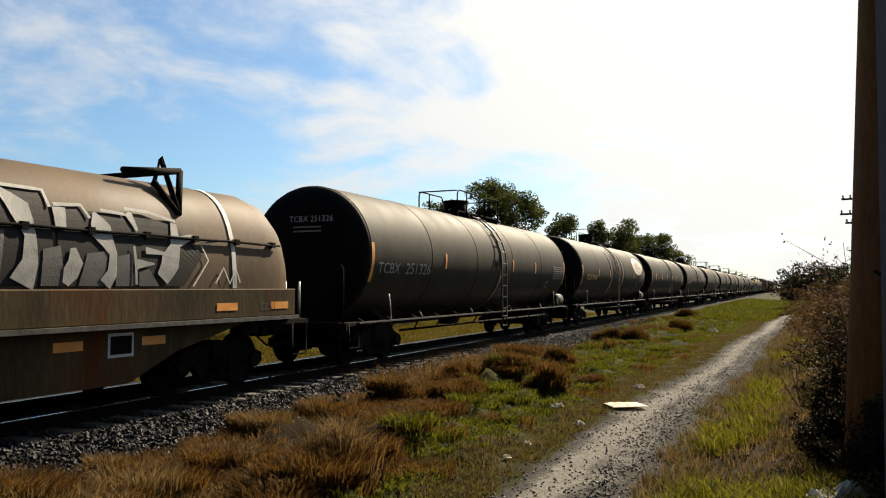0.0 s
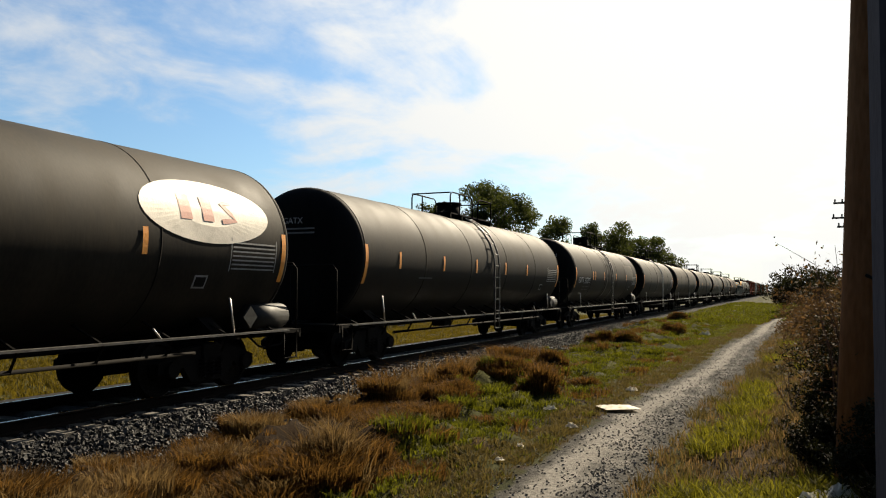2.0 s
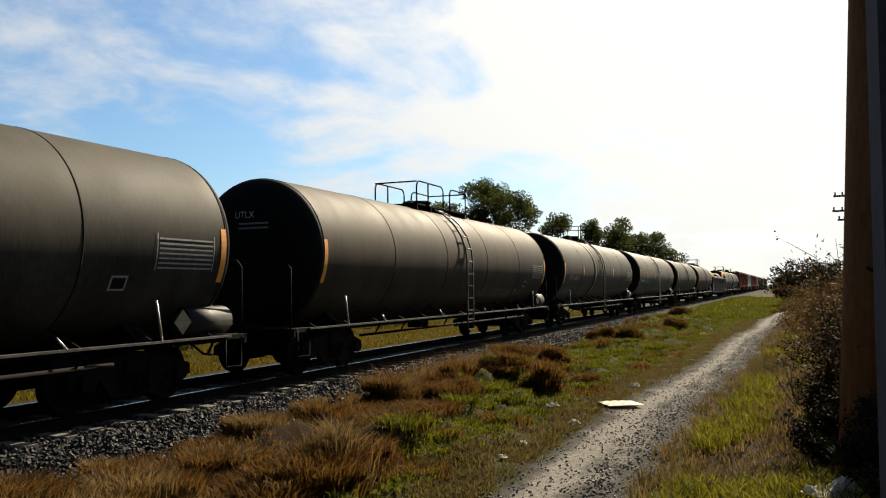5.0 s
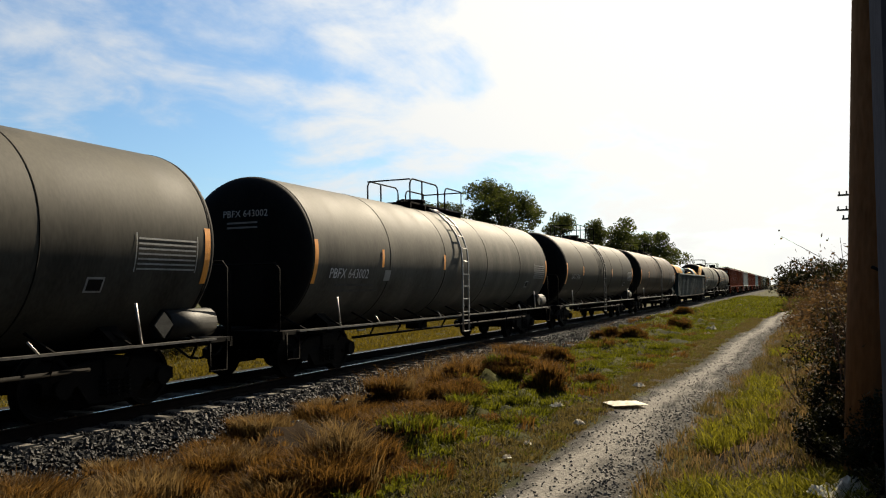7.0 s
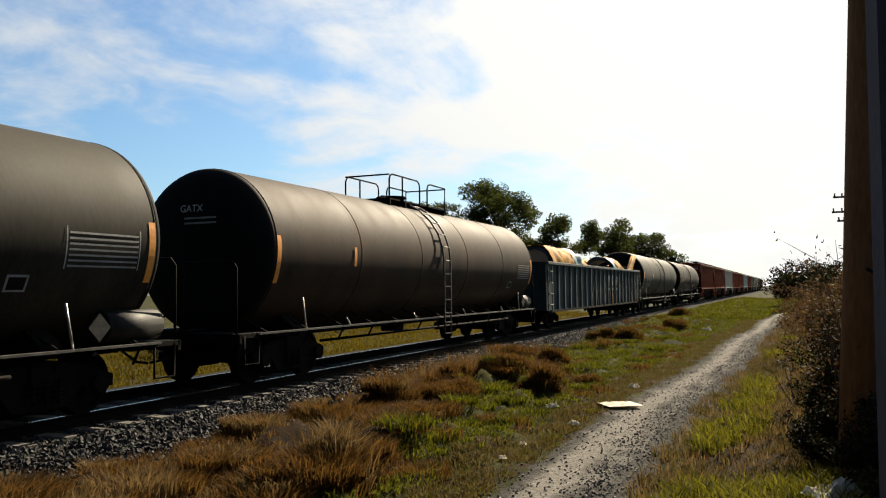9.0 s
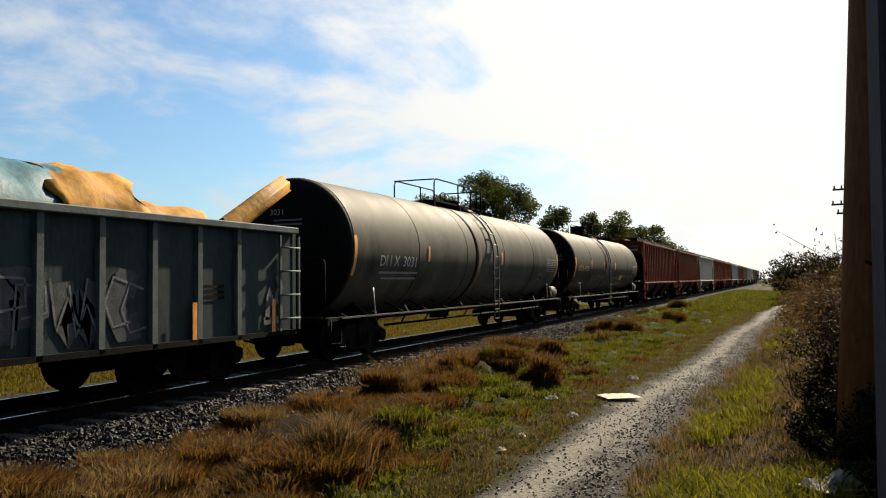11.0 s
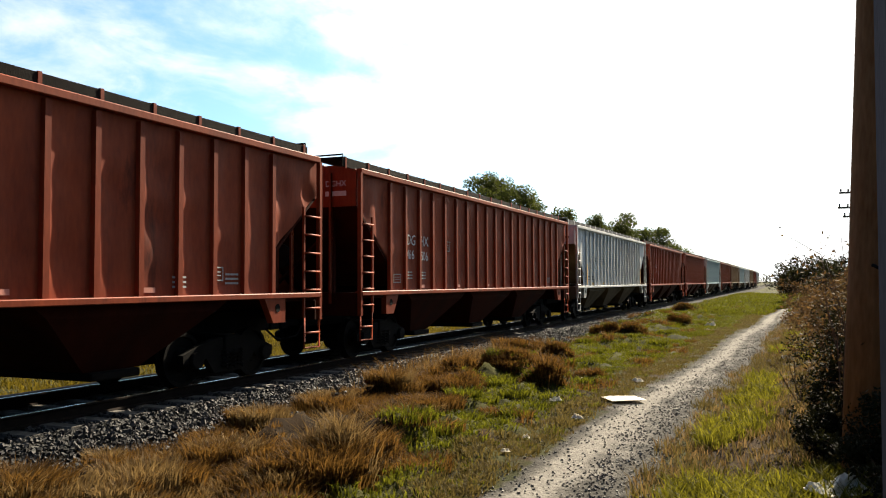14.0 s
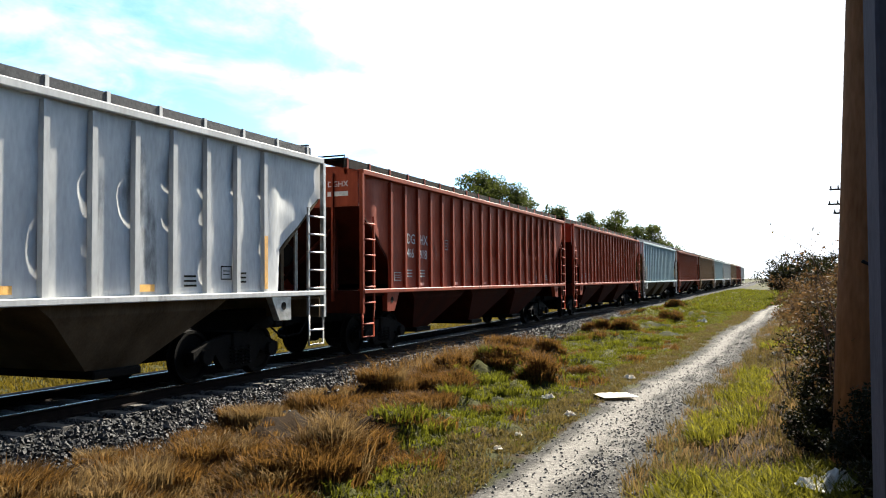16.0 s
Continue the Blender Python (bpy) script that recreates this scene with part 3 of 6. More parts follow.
        part("end_platform", boxes((-1.45, 1.45, min(ye, ye - s * 0.72), max(ye, ye - s * 0.72), 0.86, 0.93), (-1.45, 1.45, ye - 0.03, ye + 0.03, 0.78, 0.93)), IRON, car)
        part("end_railing", tubes([[(1.36, ye, 0.93), (1.36, ye, 2.02), (1.28, ye, 2.12), (-1.28, ye, 2.12), (-1.36, ye, 2.02), (-1.36, ye, 0.93)], [(0.3, ye, 0.93), (0.3, ye, 2.12)]], 0.022), IRON, car)
        part("step", tubes([[(1.44, ye - s * 0.1, 0.9), (1.44, ye - s * 0.1, 0.42), (1.44, ye - s * 0.5, 0.42), (1.44, ye - s * 0.5, 0.9)]], 0.02), IRON, car)
        truck(car, yb)
        coupler(car, s * (hl - 0.32), s)
    bm = bmesh.new()
    tube(bm, [(1.15, hl - 1.95, 1.17), (1.15, hl - 0.95, 1.17)], 0.22, 16)
    part("air_reservoir", bm, RESERVOIR, car)
    part("drain_outlet", boxes((-0.2, 0.2, -0.3, 0.3, 0.55, 0.9)), IRON, car, bevel=0.03)
    bm = bmesh.new()
    box(bm, -0.015, 0.015, -0.13, 0.13, -0.13, 0.13)
    pl = part("placard", bm, PLACARD, car, "diamond hazard placard")
    pl.matrix_basis = pose(1.47, hl - 2.25, 1.18, 45, 0, 0)
    for q in range(7):
        patch_on(plain, rect(length - 2.75, length - 1.6, 1.95 + q * 0.07, 1.975 + q * 0.07), GREY_PAINT, car, "stencil_line", "row of a stencilled data panel")
    for yy in (length - 2.8, length - 1.58):
        patch_on(plain, rect(yy, yy + 0.02, 1.92, 2.46), GREY_PAINT, car, "stencil_line")
    patch_on(plain, rect(length - 3.55, length - 3.25, 1.62, 1.84), GREY_PAINT, car, "data_plate", "small framed plate")
    patch_on(lambda a, b: plain(a, b, 0.01), rect(length - 3.52, length - 3.28, 1.65, 1.81), TANK_END, car, "data_plate_face")
    for y in marks.get("strips", ()):
        patch_on(lambda a, b: on(a, b, 0.014), rect(y, y + 0.10, 2.12, 2.5), ORANGE, car, "reflector", "orange reflective strip")
    for y in (1.68, length - 1.4):
        patch_on(plain, rect(y, y + 0.12, 1.75, 2.6), ORANGE, car, "reflector", "orange reflective strip")
    ink = marks.get("ink", WHITE)
    for text, y, z, size, st in marks.get("text", ()):
        lettering(car, text, y, z, size, ink, on, st, "stencilled car marking")
    for y0, y1, z0, z1 in marks.get("bars", ()):
        patch_on(on, rect(y0, y1, z0, z1), marks.get("bar_ink", DIM_PAINT), car, "stencil_line")
    for y0, y1, z0, z1, mt in plates:
        patch_on(on, rect(y0, y1, z0, z1), mt, car, "painted_panel", "repainted panel on the tank side")
    head = marks.get("head")
    if head:
        def end_on(u, v):
            r = math.hypot(u, v - ZC)
            return (u, c0 - e - 0.30 * math.sqrt(max(0.0, 1 - (r / RT) ** 4.5)) - 0.015, v)
        lettering(car, head, -0.35, 3.05, 0.13, WHITE, end_on, 1.0, "small stencilled marking on the tank end")
        for z in (2.92, 2.83):
            patch_on(end_on, rect(-0.25, 0.45, z, z + 0.035), GREY_PAINT, car, "stencil_line")
        for q, words in enumerate(marks.get("end_words", ())):
            lettering(car, words, 0.25, 2.62 - q * 0.2, 0.13, GREY_FRESH, end_on, 1.0, "stencilled words on the tank end")
    return car, on


MESH_GREY = surface('dark_grey_grating', (0.02, 0.021, 0.023), (0.05, 0.052, 0.056), 20, 0.8, 0.0, 0.4, 90, gloss=0.1)


def hopper_car(label, length, colours, marks=(), rib_step=0.76, rib_from=2.2, bright=False, ends="dark"):
    car = thing("covered_hopper_car", label, "hopper car", group="freight train")
    hl = length / 2
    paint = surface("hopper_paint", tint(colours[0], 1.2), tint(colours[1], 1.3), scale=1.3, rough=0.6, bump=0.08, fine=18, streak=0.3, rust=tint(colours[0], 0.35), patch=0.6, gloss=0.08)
    # darkened body paint carries under-body shade; bright cars keep their own brown chutes
    lower = surface("chute_paint_and_shade", *(((0.045, 0.031, 0.017), (0.11, 0.08, 0.048)) if bright else (tint(colours[0], 0.18), tint(colours[1], 0.22))), scale=2, rough=0.85, streak=0.3, gloss=0.05)
    z0, z1, zt = 1.45, 3.88, 4.06
    ye = hl - 0.78
    yi = hl - 2.15

    def dent(y, z):
        ph = math.sin(math.pi * ((y - (-hl + rib_from)) / rib_step))
        return 0.06 * ph * ph * (0.5 + 0.9 * noise.noise((y * 0.9, z * 2.3, length))) * max(0.0, math.sin(math.pi * (z - z0) / (z1 - z0))) ** 0.5

    def panel(s):
        """Side sheet, slightly buckled between the ribs, with slanting ends."""
        bm = bmesh.new()
        cols, rows = [], 22
        ys = [-ye + 2 * ye * i / 220 for i in range(221)]
        for y in ys:
            lo = z0 if abs(y) <= yi else 2.15 + (3.25 - 2.15) * (abs(y) - yi) / (ye - yi)
            col = []
            for j in range(rows + 1):
                z = lo + (z1 - lo) * j / rows
                col.append(bm.verts.new((s * (1.49 - dent(y, z)), y, z)))
            cols.append(col)
        for a, b in zip(cols, cols[1:]):
            for j in range(rows):
                bm.faces.new((a[j], b[j], b[j + 1], a[j + 1])).smooth = True
        return bm
    for s in (1, -1):
        part("side_sheet", panel(s), paint, car)
    # ribs
    rib = bmesh.new()
    prism(rib, [(0, -0.06), (0.075, -0.045), (0.075, 0.045), (0, 0.06)], "z", z0, z1 - 0.05)
    rib = finish(rib, "rib", paint)
    k = int((length - 2 * rib_from) / rib_step + 0.5)
    for s in (1, -1):
        for i in range(k + 1):
            r = new("rib", rib)
            r.parent = car
            r.matrix_basis = pose(s * 1.48, -hl + rib_from + (length - 2 * rib_from) * i / k, 0, 0, 0, 0 if s > 0 else 180)
        part("side_sill", boxes((s * 1.53 - 0.09, s * 1.53 + 0.09, -ye, ye, z0 - 0.09, z0)), paint, car, bevel=0.012)
        part("top_chord", boxes((s * 1.53 - 0.07, s * 1.53 + 0.07, -ye, ye, z1 - 0.02, z1 + 0.09)), paint, car, bevel=0.012)
    # roof
    bm = bmesh.new()
    prism(bm, [(-1.5, z1), (1.5, z1), (1.45, z1 + 0.08), (0.9, zt), (-0.9, zt), (-1.45, z1 + 0.08)], "y", -ye, ye)
    part("roof", bm, paint, car)
    # running boards on posts, hatches
    for s in (1, -1):
        bm = boxes((s * 1.2 - 0.02, s * 1.2 + 0.02, -ye - 0.12, ye + 0.12, 4.02, 4.21))
        box(bm, min(s * 0.45, s * 1.2), max(s * 0.45, s * 1.2), -ye - 0.12, ye + 0.12, 4.19, 4.22)
        part("running_board", bm, MESH_GREY if bright else IRON, car)
        kk = int(2 * ye / 0.95)
        post_mesh = finish(boxes((-0.05, 0.03, -0.03, 0.03, z1, 4.23)), "running_board_post", paint)
        for i in range(kk + 1):
            r = part("running_board_post", post_mesh, paint, car)
            r.matrix_basis = pose(s * 1.2, -ye + 2 * ye * i / kk, 0, 0, 0, 0 if s > 0 else 180)
    # open handrail at the rear end of the roof
    for y in (-ye - 0.08, ye + 0.08):
        part("roof_handrail", tubes([[(-1.2, y, 4.18), (-1.2, y, 4.27), (1.2, y, 4.27), (1.2, y, 4.18)]], 0.018), GREY_PAINT if bright else IRON, car)
    part("hatch_cover", boxes((-0.33, 0.33, -ye + 0.6, ye - 0.6, zt, zt + 0.13)), paint, car, bevel=0.02)
    # ends: vertical upper sheet, slope sheet, centre partition
    for s in (1, -1):
        bm = bmesh.new()
        prism(bm, [(-1.48, 3.2), (1.48, 3.2), (1.48, z1 + 0.05), (0.9, zt), (-0.9, zt), (-1.48, z1 + 0.05)], "y", s * ye - 0.03, s * ye + 0.03)
        part("end_sheet", bm, paint, car)
        bm = bmesh.new()
        a = [(s * ye, 3.24), (s * ye, 3.18), (s * (yi - 0.6), 1.55), (s * (yi - 0.6), 1.62)]
        prism(bm, a, "x", -1.47, 1.47)
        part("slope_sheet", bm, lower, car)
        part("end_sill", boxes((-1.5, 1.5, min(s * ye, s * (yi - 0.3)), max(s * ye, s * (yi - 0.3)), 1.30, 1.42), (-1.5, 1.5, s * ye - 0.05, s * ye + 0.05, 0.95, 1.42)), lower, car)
        part("centre_sill", boxes((-0.3, 0.3, min(s * (hl - 0.7), s * 5.0), max(s * (hl - 0.7), s * 5.0), 0.72, 1.1)), IRON, car)
        bm = bmesh.new()
        for x in (-0.75, 0.75):
            box(bm, x - 0.06, x + 0.06, s * (ye - 0.25) - 0.05, s * (ye - 0.25) + 0.05, 1.4, 2.95)
        tube(bm, [(-0.75, s * (ye - 0.25), 1.5), (0.75, s * (ye - 0.25), 2.8)], 0.04, 6)
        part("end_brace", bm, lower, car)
        bm = bmesh.new()
        tube(bm, [(-0.35, s * (ye + 0.0), 2.2), (-0.35, s * (ye + 0.10), 2.2)], 0.26, 16)
        part("brake_wheel", bm, IRON, car)
        lad = STEEL_EDGE if bright else paint
        for x in (1.56, -1.56):
            ladder(car, x, s * ye - s * 0.02, s * ye - s * 0.52, 1.0, 3.0, 6, lad)
            part("corner_post", boxes((x - 0.04, x + 0.04, s * ye - 0.04, s * ye + 0.04, 0.95, z1)), lad, car)
            part("step", tubes([[(x, s * ye, 1.0), (x, s * ye, 0.45), (x, s * (ye - 0.5), 0.45), (x, s * (ye - 0.5), 1.0)], [(x, s * ye, 0.72), (x, s * (ye - 0.5), 0.72)]], 0.022), lad, car)
            # jacking pad
            bm = bmesh.new()
            prism(bm, [(s * (yi + 0.25), z0 - 0.09), (s * (yi - 0.35), z0 - 0.09), (s * (yi - 0.1), 0.95), (s * (yi + 0.25), 0.95)], "x", x - 0.1, x + 0.02)
            pad = part("jacking_pad", bm, lad, car)
            hole = bmesh.new()
            tube(hole, [(x + 0.015, s * (yi + 0.02), 1.2), (x + 0.026, s * (yi + 0.02), 1.2)], 0.07, 14)
            part("pad_hole", hole, IRON, pad, "dark round hole")
        ladder(car, 0.9, s * ye + s * 0.06, s * ye + s * 0.08, 1.2, 3.9, 1, lad, "end_post")
        truck(car, s * (hl - 2.7))
        coupler(car, s * (hl - 0.32), s)
    # three bays
    for i in (-1, 0, 1):
        c, w = i * 4.0, 1.95
        bm = bmesh.new()
        hi = [bm.verts.new(p) for p in ((-1.45, c - w, z0), (1.45, c - w, z0), (1.45, c + w, z0), (-1.45, c + w, z0))]
        mid = [bm.verts.new(p) for p in ((-1.4, c - w * 0.8, 1.2), (1.4, c - w * 0.8, 1.2), (1.4, c + w * 0.8, 1.2), (-1.4, c + w * 0.8, 1.2))]
        lo = [bm.verts.new(p) for p in ((-0.85, c - 0.5, 0.42), (0.85, c - 0.5, 0.42), (0.85, c + 0.5, 0.42), (-0.85, c + 0.5, 0.42))]
        for a, b in ((hi, mid), (mid, lo)):
            for q in range(4):
                bm.faces.new((a[q], a[(q + 1) % 4], b[(q + 1) % 4], b[q]))
        bm.faces.new(lo)
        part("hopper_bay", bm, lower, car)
        part("outlet_gate", boxes((-0.95, 0.95, c - 0.45, c + 0.45, 0.3, 0.42)), IRON, car, bevel=0.02)

    def on(y, z, lift=0.0):
        return (1.503 - 0.8 * dent(y - hl, z) + lift, y - hl, z)

    def on_rib(y, z):
        return (1.562, y - hl, z)
    for text, y, z, size, ink in marks:
        lettering(car, text, y + 0.08, z, size, ink, on, 0.9, "stencilled car marking")
    for y in (3.78, 6.05, 8.35, 10.62, 12.9):
        patch_on(on, rect(y + 0.06, y + (0.5 if bright else 0.3), 1.5, 1.6 if bright else 1.57), YELLOW if bright else LOGO_RED, car, "reflector", "yellow reflective strip" if bright else "faded pinkish reflective strip")
    for y, z in ((3.1, 1.85), (3.85, 1.85), (length - 3.4, 1.75), (length - 4.6, 1.7)):
        for q in range(3):
            patch_on(on, rect(y, y + 0.3, z - q * 0.07, z - q * 0.07 + 0.03), GREY_PAINT if not bright else IRON, car, "stencil_line")

    if bright:
        for yy in (rib_from, length - rib_from):
            patch_on(on_rib, rect(yy - 0.047, yy + 0.047, 1.5, 2.4), YELLOW, car, "reflector", "yellow reflective strip")
    frame_ink = IRON if bright else GREY_PAINT
    for y, z, w, h in ((2.42, 1.62, 0.36, 0.2), (rib_from + 4.3 * rib_step, 2.42, 0.24, 0.26), (length - 3.75, 1.66, 0.3, 0.22)):
        for a, b, c, d in ((y, y + w, z, z + 0.02), (y, y + w, z + h - 0.02, z + h), (y, y + 0.02, z, z + h), (y + w - 0.02, y + w, z, z + h), (y + 0.06, y + w - 0.06, z + h * 0.35, z + h * 0.42), (y + 0.06, y + w - 0.06, z + h * 0.6, z + h * 0.67)):
            patch_on(on, rect(a, b, c, d), frame_ink, car, "stencil_line")

    def end_on(u, v):
        return (u, -ye - 0.034, v)
    if marks:
        ink = marks[0][4]
        lettering(car, marks[0][0].strip() + marks[1][0].strip() if len(marks[0][0]) < 3 else marks[0][0], 0.75, 3.62, 0.12, ink, end_on, 1.0)
        patch_on(end_on, rect(0.75, 1.25, 3.42, 3.52), ink, car, "stencil_line")
    return car, on


def gondola_car(length):
    car = thing("gondola_car", "blue-grey steel gondola car with faded paint and spray lettering", "gondola car", group="freight train")
    hl = length / 2
    paint = surface("gondola_paint", (0.014, 0.021, 0.022), (0.042, 0.058, 0.058), scale=1.4, rough=0.75, gloss=0.1, bump=0.08, fine=20, streak=0.3, rust=(0.05, 0.035, 0.025), patch=0.62)
    trim = surface("gondola_rib_paint", (0.05, 0.062, 0.062), (0.13, 0.15, 0.148), scale=3, rough=0.75, gloss=0.1, rust=(0.08, 0.07, 0.06), patch=0.6)
    ye = hl - 0.55
    for s in (1, -1):
        part("side_wall", boxes((s * 1.47 - 0.02, s * 1.47 + 0.02, -ye, ye, 0.78, 2.5)), paint, car)
        part("top_chord", boxes((s * 1.52 - 0.09, s * 1.52 + 0.09, -ye, ye, 2.5, 2.61)), trim, car, bevel=0.015)
        part("side_sill", boxes((s * 1.5 - 0.06, s * 1.5 + 0.06, -ye, ye, 0.72, 0.80)), IRON, car)
        rib = bmesh.new()
        prism(rib, [(0, -0.06), (0.08, -0.05), (0.08, 0.05), (0, 0.06)], "z", 0.73, 2.5)
        rib = finish(rib, "rib", trim)
        for i in range(19):
            r = new("rib", rib)
            r.parent = car
            r.matrix_basis = pose(s * 1.48, -hl + 2.2 + i * (length - 4.4) / 18, 0, 0, 0, 0 if s > 0 else 180)
    for s in (1, -1):
        part("end_wall", boxes((-1.5, 1.5, s * ye - 0.05, s * ye + 0.05, 0.8, 2.6)), paint, car)
        for x in (1.58, -1.58):
            ladder(car, x, s * (ye + 0.02), s * (ye - 0.55), 0.8, 2.45, 4, trim)
        part("centre_sill", boxes((-0.3, 0.3, min(0, s * (hl - 0.6)), max(0, s * (hl - 0.6)), 0.7, 0.8)), IRON, car)
        truck(car, s * (hl - 2.6))
        coupler(car, s * (hl - 0.32), s)
    part("deck", boxes((-1.46, 1.46, -ye, ye, 0.80, 0.95)), IRON, car)

    def on(y, z):
        return (1.503, y - hl, z)
    # emblem and lettering as plain shapes
    for y, w in ((11.82, 0.34), (12.68, 0.30)):
        patch_on(on, ((y, 1.74), (y + w, 1.74), (y + w + 0.12, 2.22), (y + 0.12, 2.22)), WHITE, car, "emblem", "pale emblem block")
    for y in (13.55, 13.8, 14.05):
        patch_on(on, ((y, 1.74), (y + 0.1, 1.74), (y + 0.24, 2.2), (y + 0.12, 2.2)), WHITE, car, "emblem", "pale emblem stroke")
    for y, w in ((11.8, 0.55), (12.62, 0.5), (13.55, 0.25), (13.86, 0.42)):
        patch_on(on, rect(y, y + w, 1.5, 1.6), GREY_PAINT, car, "lettering_bar", "pale lettering")
    for pts in ([(14.95, 0.95), (15.0, 1.68), (15.4, 1.66), (15.42, 1.34), (15.06, 1.28)], [(15.75, 1.66), (15.85, 1.02), (16.02, 1.42), (16.2, 1.02), (16.32, 1.66)], [(17.0, 1.6), (16.75, 1.68), (16.6, 1.34), (16.75, 1.02), (17.05, 1.08)]):
        stroke_on(on, pts, 0.36, SPRAY_DIM, car, "spray_fill", "dull silver sprayed letter")
        stroke_on(lambda u, v: (1.508, u - hl, v), [(u - 0.17, v + 0.05) for u, v in pts], 0.035, SPRAY_GREY, car, label="pale sprayed outline")
        stroke_on(lambda u, v: (1.508, u - hl, v), [(u + 0.12, v - 0.04) for u, v in pts], 0.03, SPRAY_GREY, car, label="pale sprayed outline")
    for pts in ([(20.0, 1.0), (20.05, 1.5), (20.2, 1.2), (20.35, 1.55), (20.4, 1.05)], [(19.9, 0.98), (20.45, 1.0)], [(20.3, 1.75), (20.42, 1.5)]):
        stroke_on(on, pts, 0.13, SPRAY_GREY, car, label="pale sprayed smear")
    for y in (8.5, 9.5, 10.7, 11.8):
        pts = [(y, 0.85), (y - 0.2, 1.3), (y + 0.25, 1.9), (y + 0.6, 1.5), (y + 0.35, 0.9)]
        stroke_on(on, pts, 0.22, BLACK_PAINT, car, label="black spray stroke")
    for y in (12.55, 18.05, 20.05):
        patch_on(lambda yy, z: (1.566, yy - hl, z), rect(y, y + 0.1, 0.8, 1.35), ORANGE, car, "reflector", "orange reflective strip")
    for q in range(3):
        patch_on(on, rect(18.35, 18.85, 1.38 + q * 0.09, 1.43 + q * 0.09), IRON, car, "stencil_line")
    return car


SPRAY_DARK = surface("dark_grey_spray", (0.008, 0.0077, 0.0073), (0.022, 0.021, 0.0195), 4, 0.7, gloss=0.1)
SPRAY_PALE = surface("pale_spray", (0.2, 0.196, 0.185), (0.36, 0.35, 0.335), 4, 0.7, gloss=0.1)
SPRAY_DIM = surface("dull_silver_spray", (0.035, 0.037, 0.039), (0.09, 0.093, 0.096), 4, 0.7, gloss=0.1)
SPRAY_GREY = surface("pale_grey_spray", (0.08, 0.08, 0.083), (0.19, 0.19, 0.196), 4, 0.7, gloss=0.1)
PAPER = surface("tan_wrapping_paper", (0.16, 0.07, 0.006), (0.40, 0.20, 0.022), 2.5, 0.75, 0.0, 0.5, 9, gloss=0.12)
TARP = surface("teal_tarpaulin", (0.008, 0.05, 0.075), (0.03, 0.13, 0.17), 3, 0.6, 0.0, 0.5, 8, gloss=0.2)
PIPE_DARK = surface("dark_pipe_steel", (0.012, 0.012, 0.014), (0.04, 0.04, 0.045), 4, 0.6)


def wrapped_roll(x, y0, y1, z, r, wraps, length):
    """A hollow steel roll lying along the car, wrapped in crumpled sheets."""
    roll = thing("wrapped_roll", "hollow dark steel roll wrapped in torn tan paper and teal sheet", "wrapped roll", group="gondola load")
    n = 30
    bm = bmesh.new()
    rows = [(y0, r - 0.1), (y0, r), (y1, r), (y1, r - 0.1), (y0 + 0.05, r - 0.1)]
    rings = [[bm.verts.new((x + rr * math.cos(6.28319 * k / n), y - length / 2, z + rr * math.sin(6.28319 * k / n))) for k in range(n)] for y, rr in rows]
    for a, b in zip(rings, rings[1:]):
        for k in range(n):
            bm.faces.new((a[k], a[(k + 1) % n], b[(k + 1) % n], b[k])).smooth = True
    part("roll", bm, PIPE_DARK, roll)
    for a, b, material in wraps:
        bm = bmesh.new()
        steps = max(3, int((b - a) / 0.12))
        rings = []
        for i in range(steps + 1):
            y = a + (b - a) * i / steps
            ring = []
            for k in range(n):
                an = math.radians(-70 + 320 * k / (n - 1) - 20)
                c = 0.03 + 0.10 * noise.noise((math.cos(an) * 2 + x * 5, y * 1.9, math.sin(an) * 2 + a)) + 0.04 * noise.noise((math.cos(an) * 6, y * 6, math.sin(an) * 6))
                yy = y + (0.25 * noise.noise((k * 0.4, a, 1.0)) if i in (0, steps) else 0)
                ring.append(bm.verts.new((x + (r + 0.05 + c) * math.cos(an), yy - length / 2, z + (r + 0.05 + c) * math.sin(an))))
            rings.append(ring)
        for p, q in zip(rings, rings[1:]):
            for k in range(n - 1):
                bm.faces.new((p[k], p[k + 1], q[k + 1], q[k])).smooth = True
        ob = part("wrapping", bm, material, roll, "teal plastic sheet" if material is TARP else "crumpled tan paper")
        ob.modifiers.new("thick", "SOLIDIFY").thickness = 0.012
    return roll


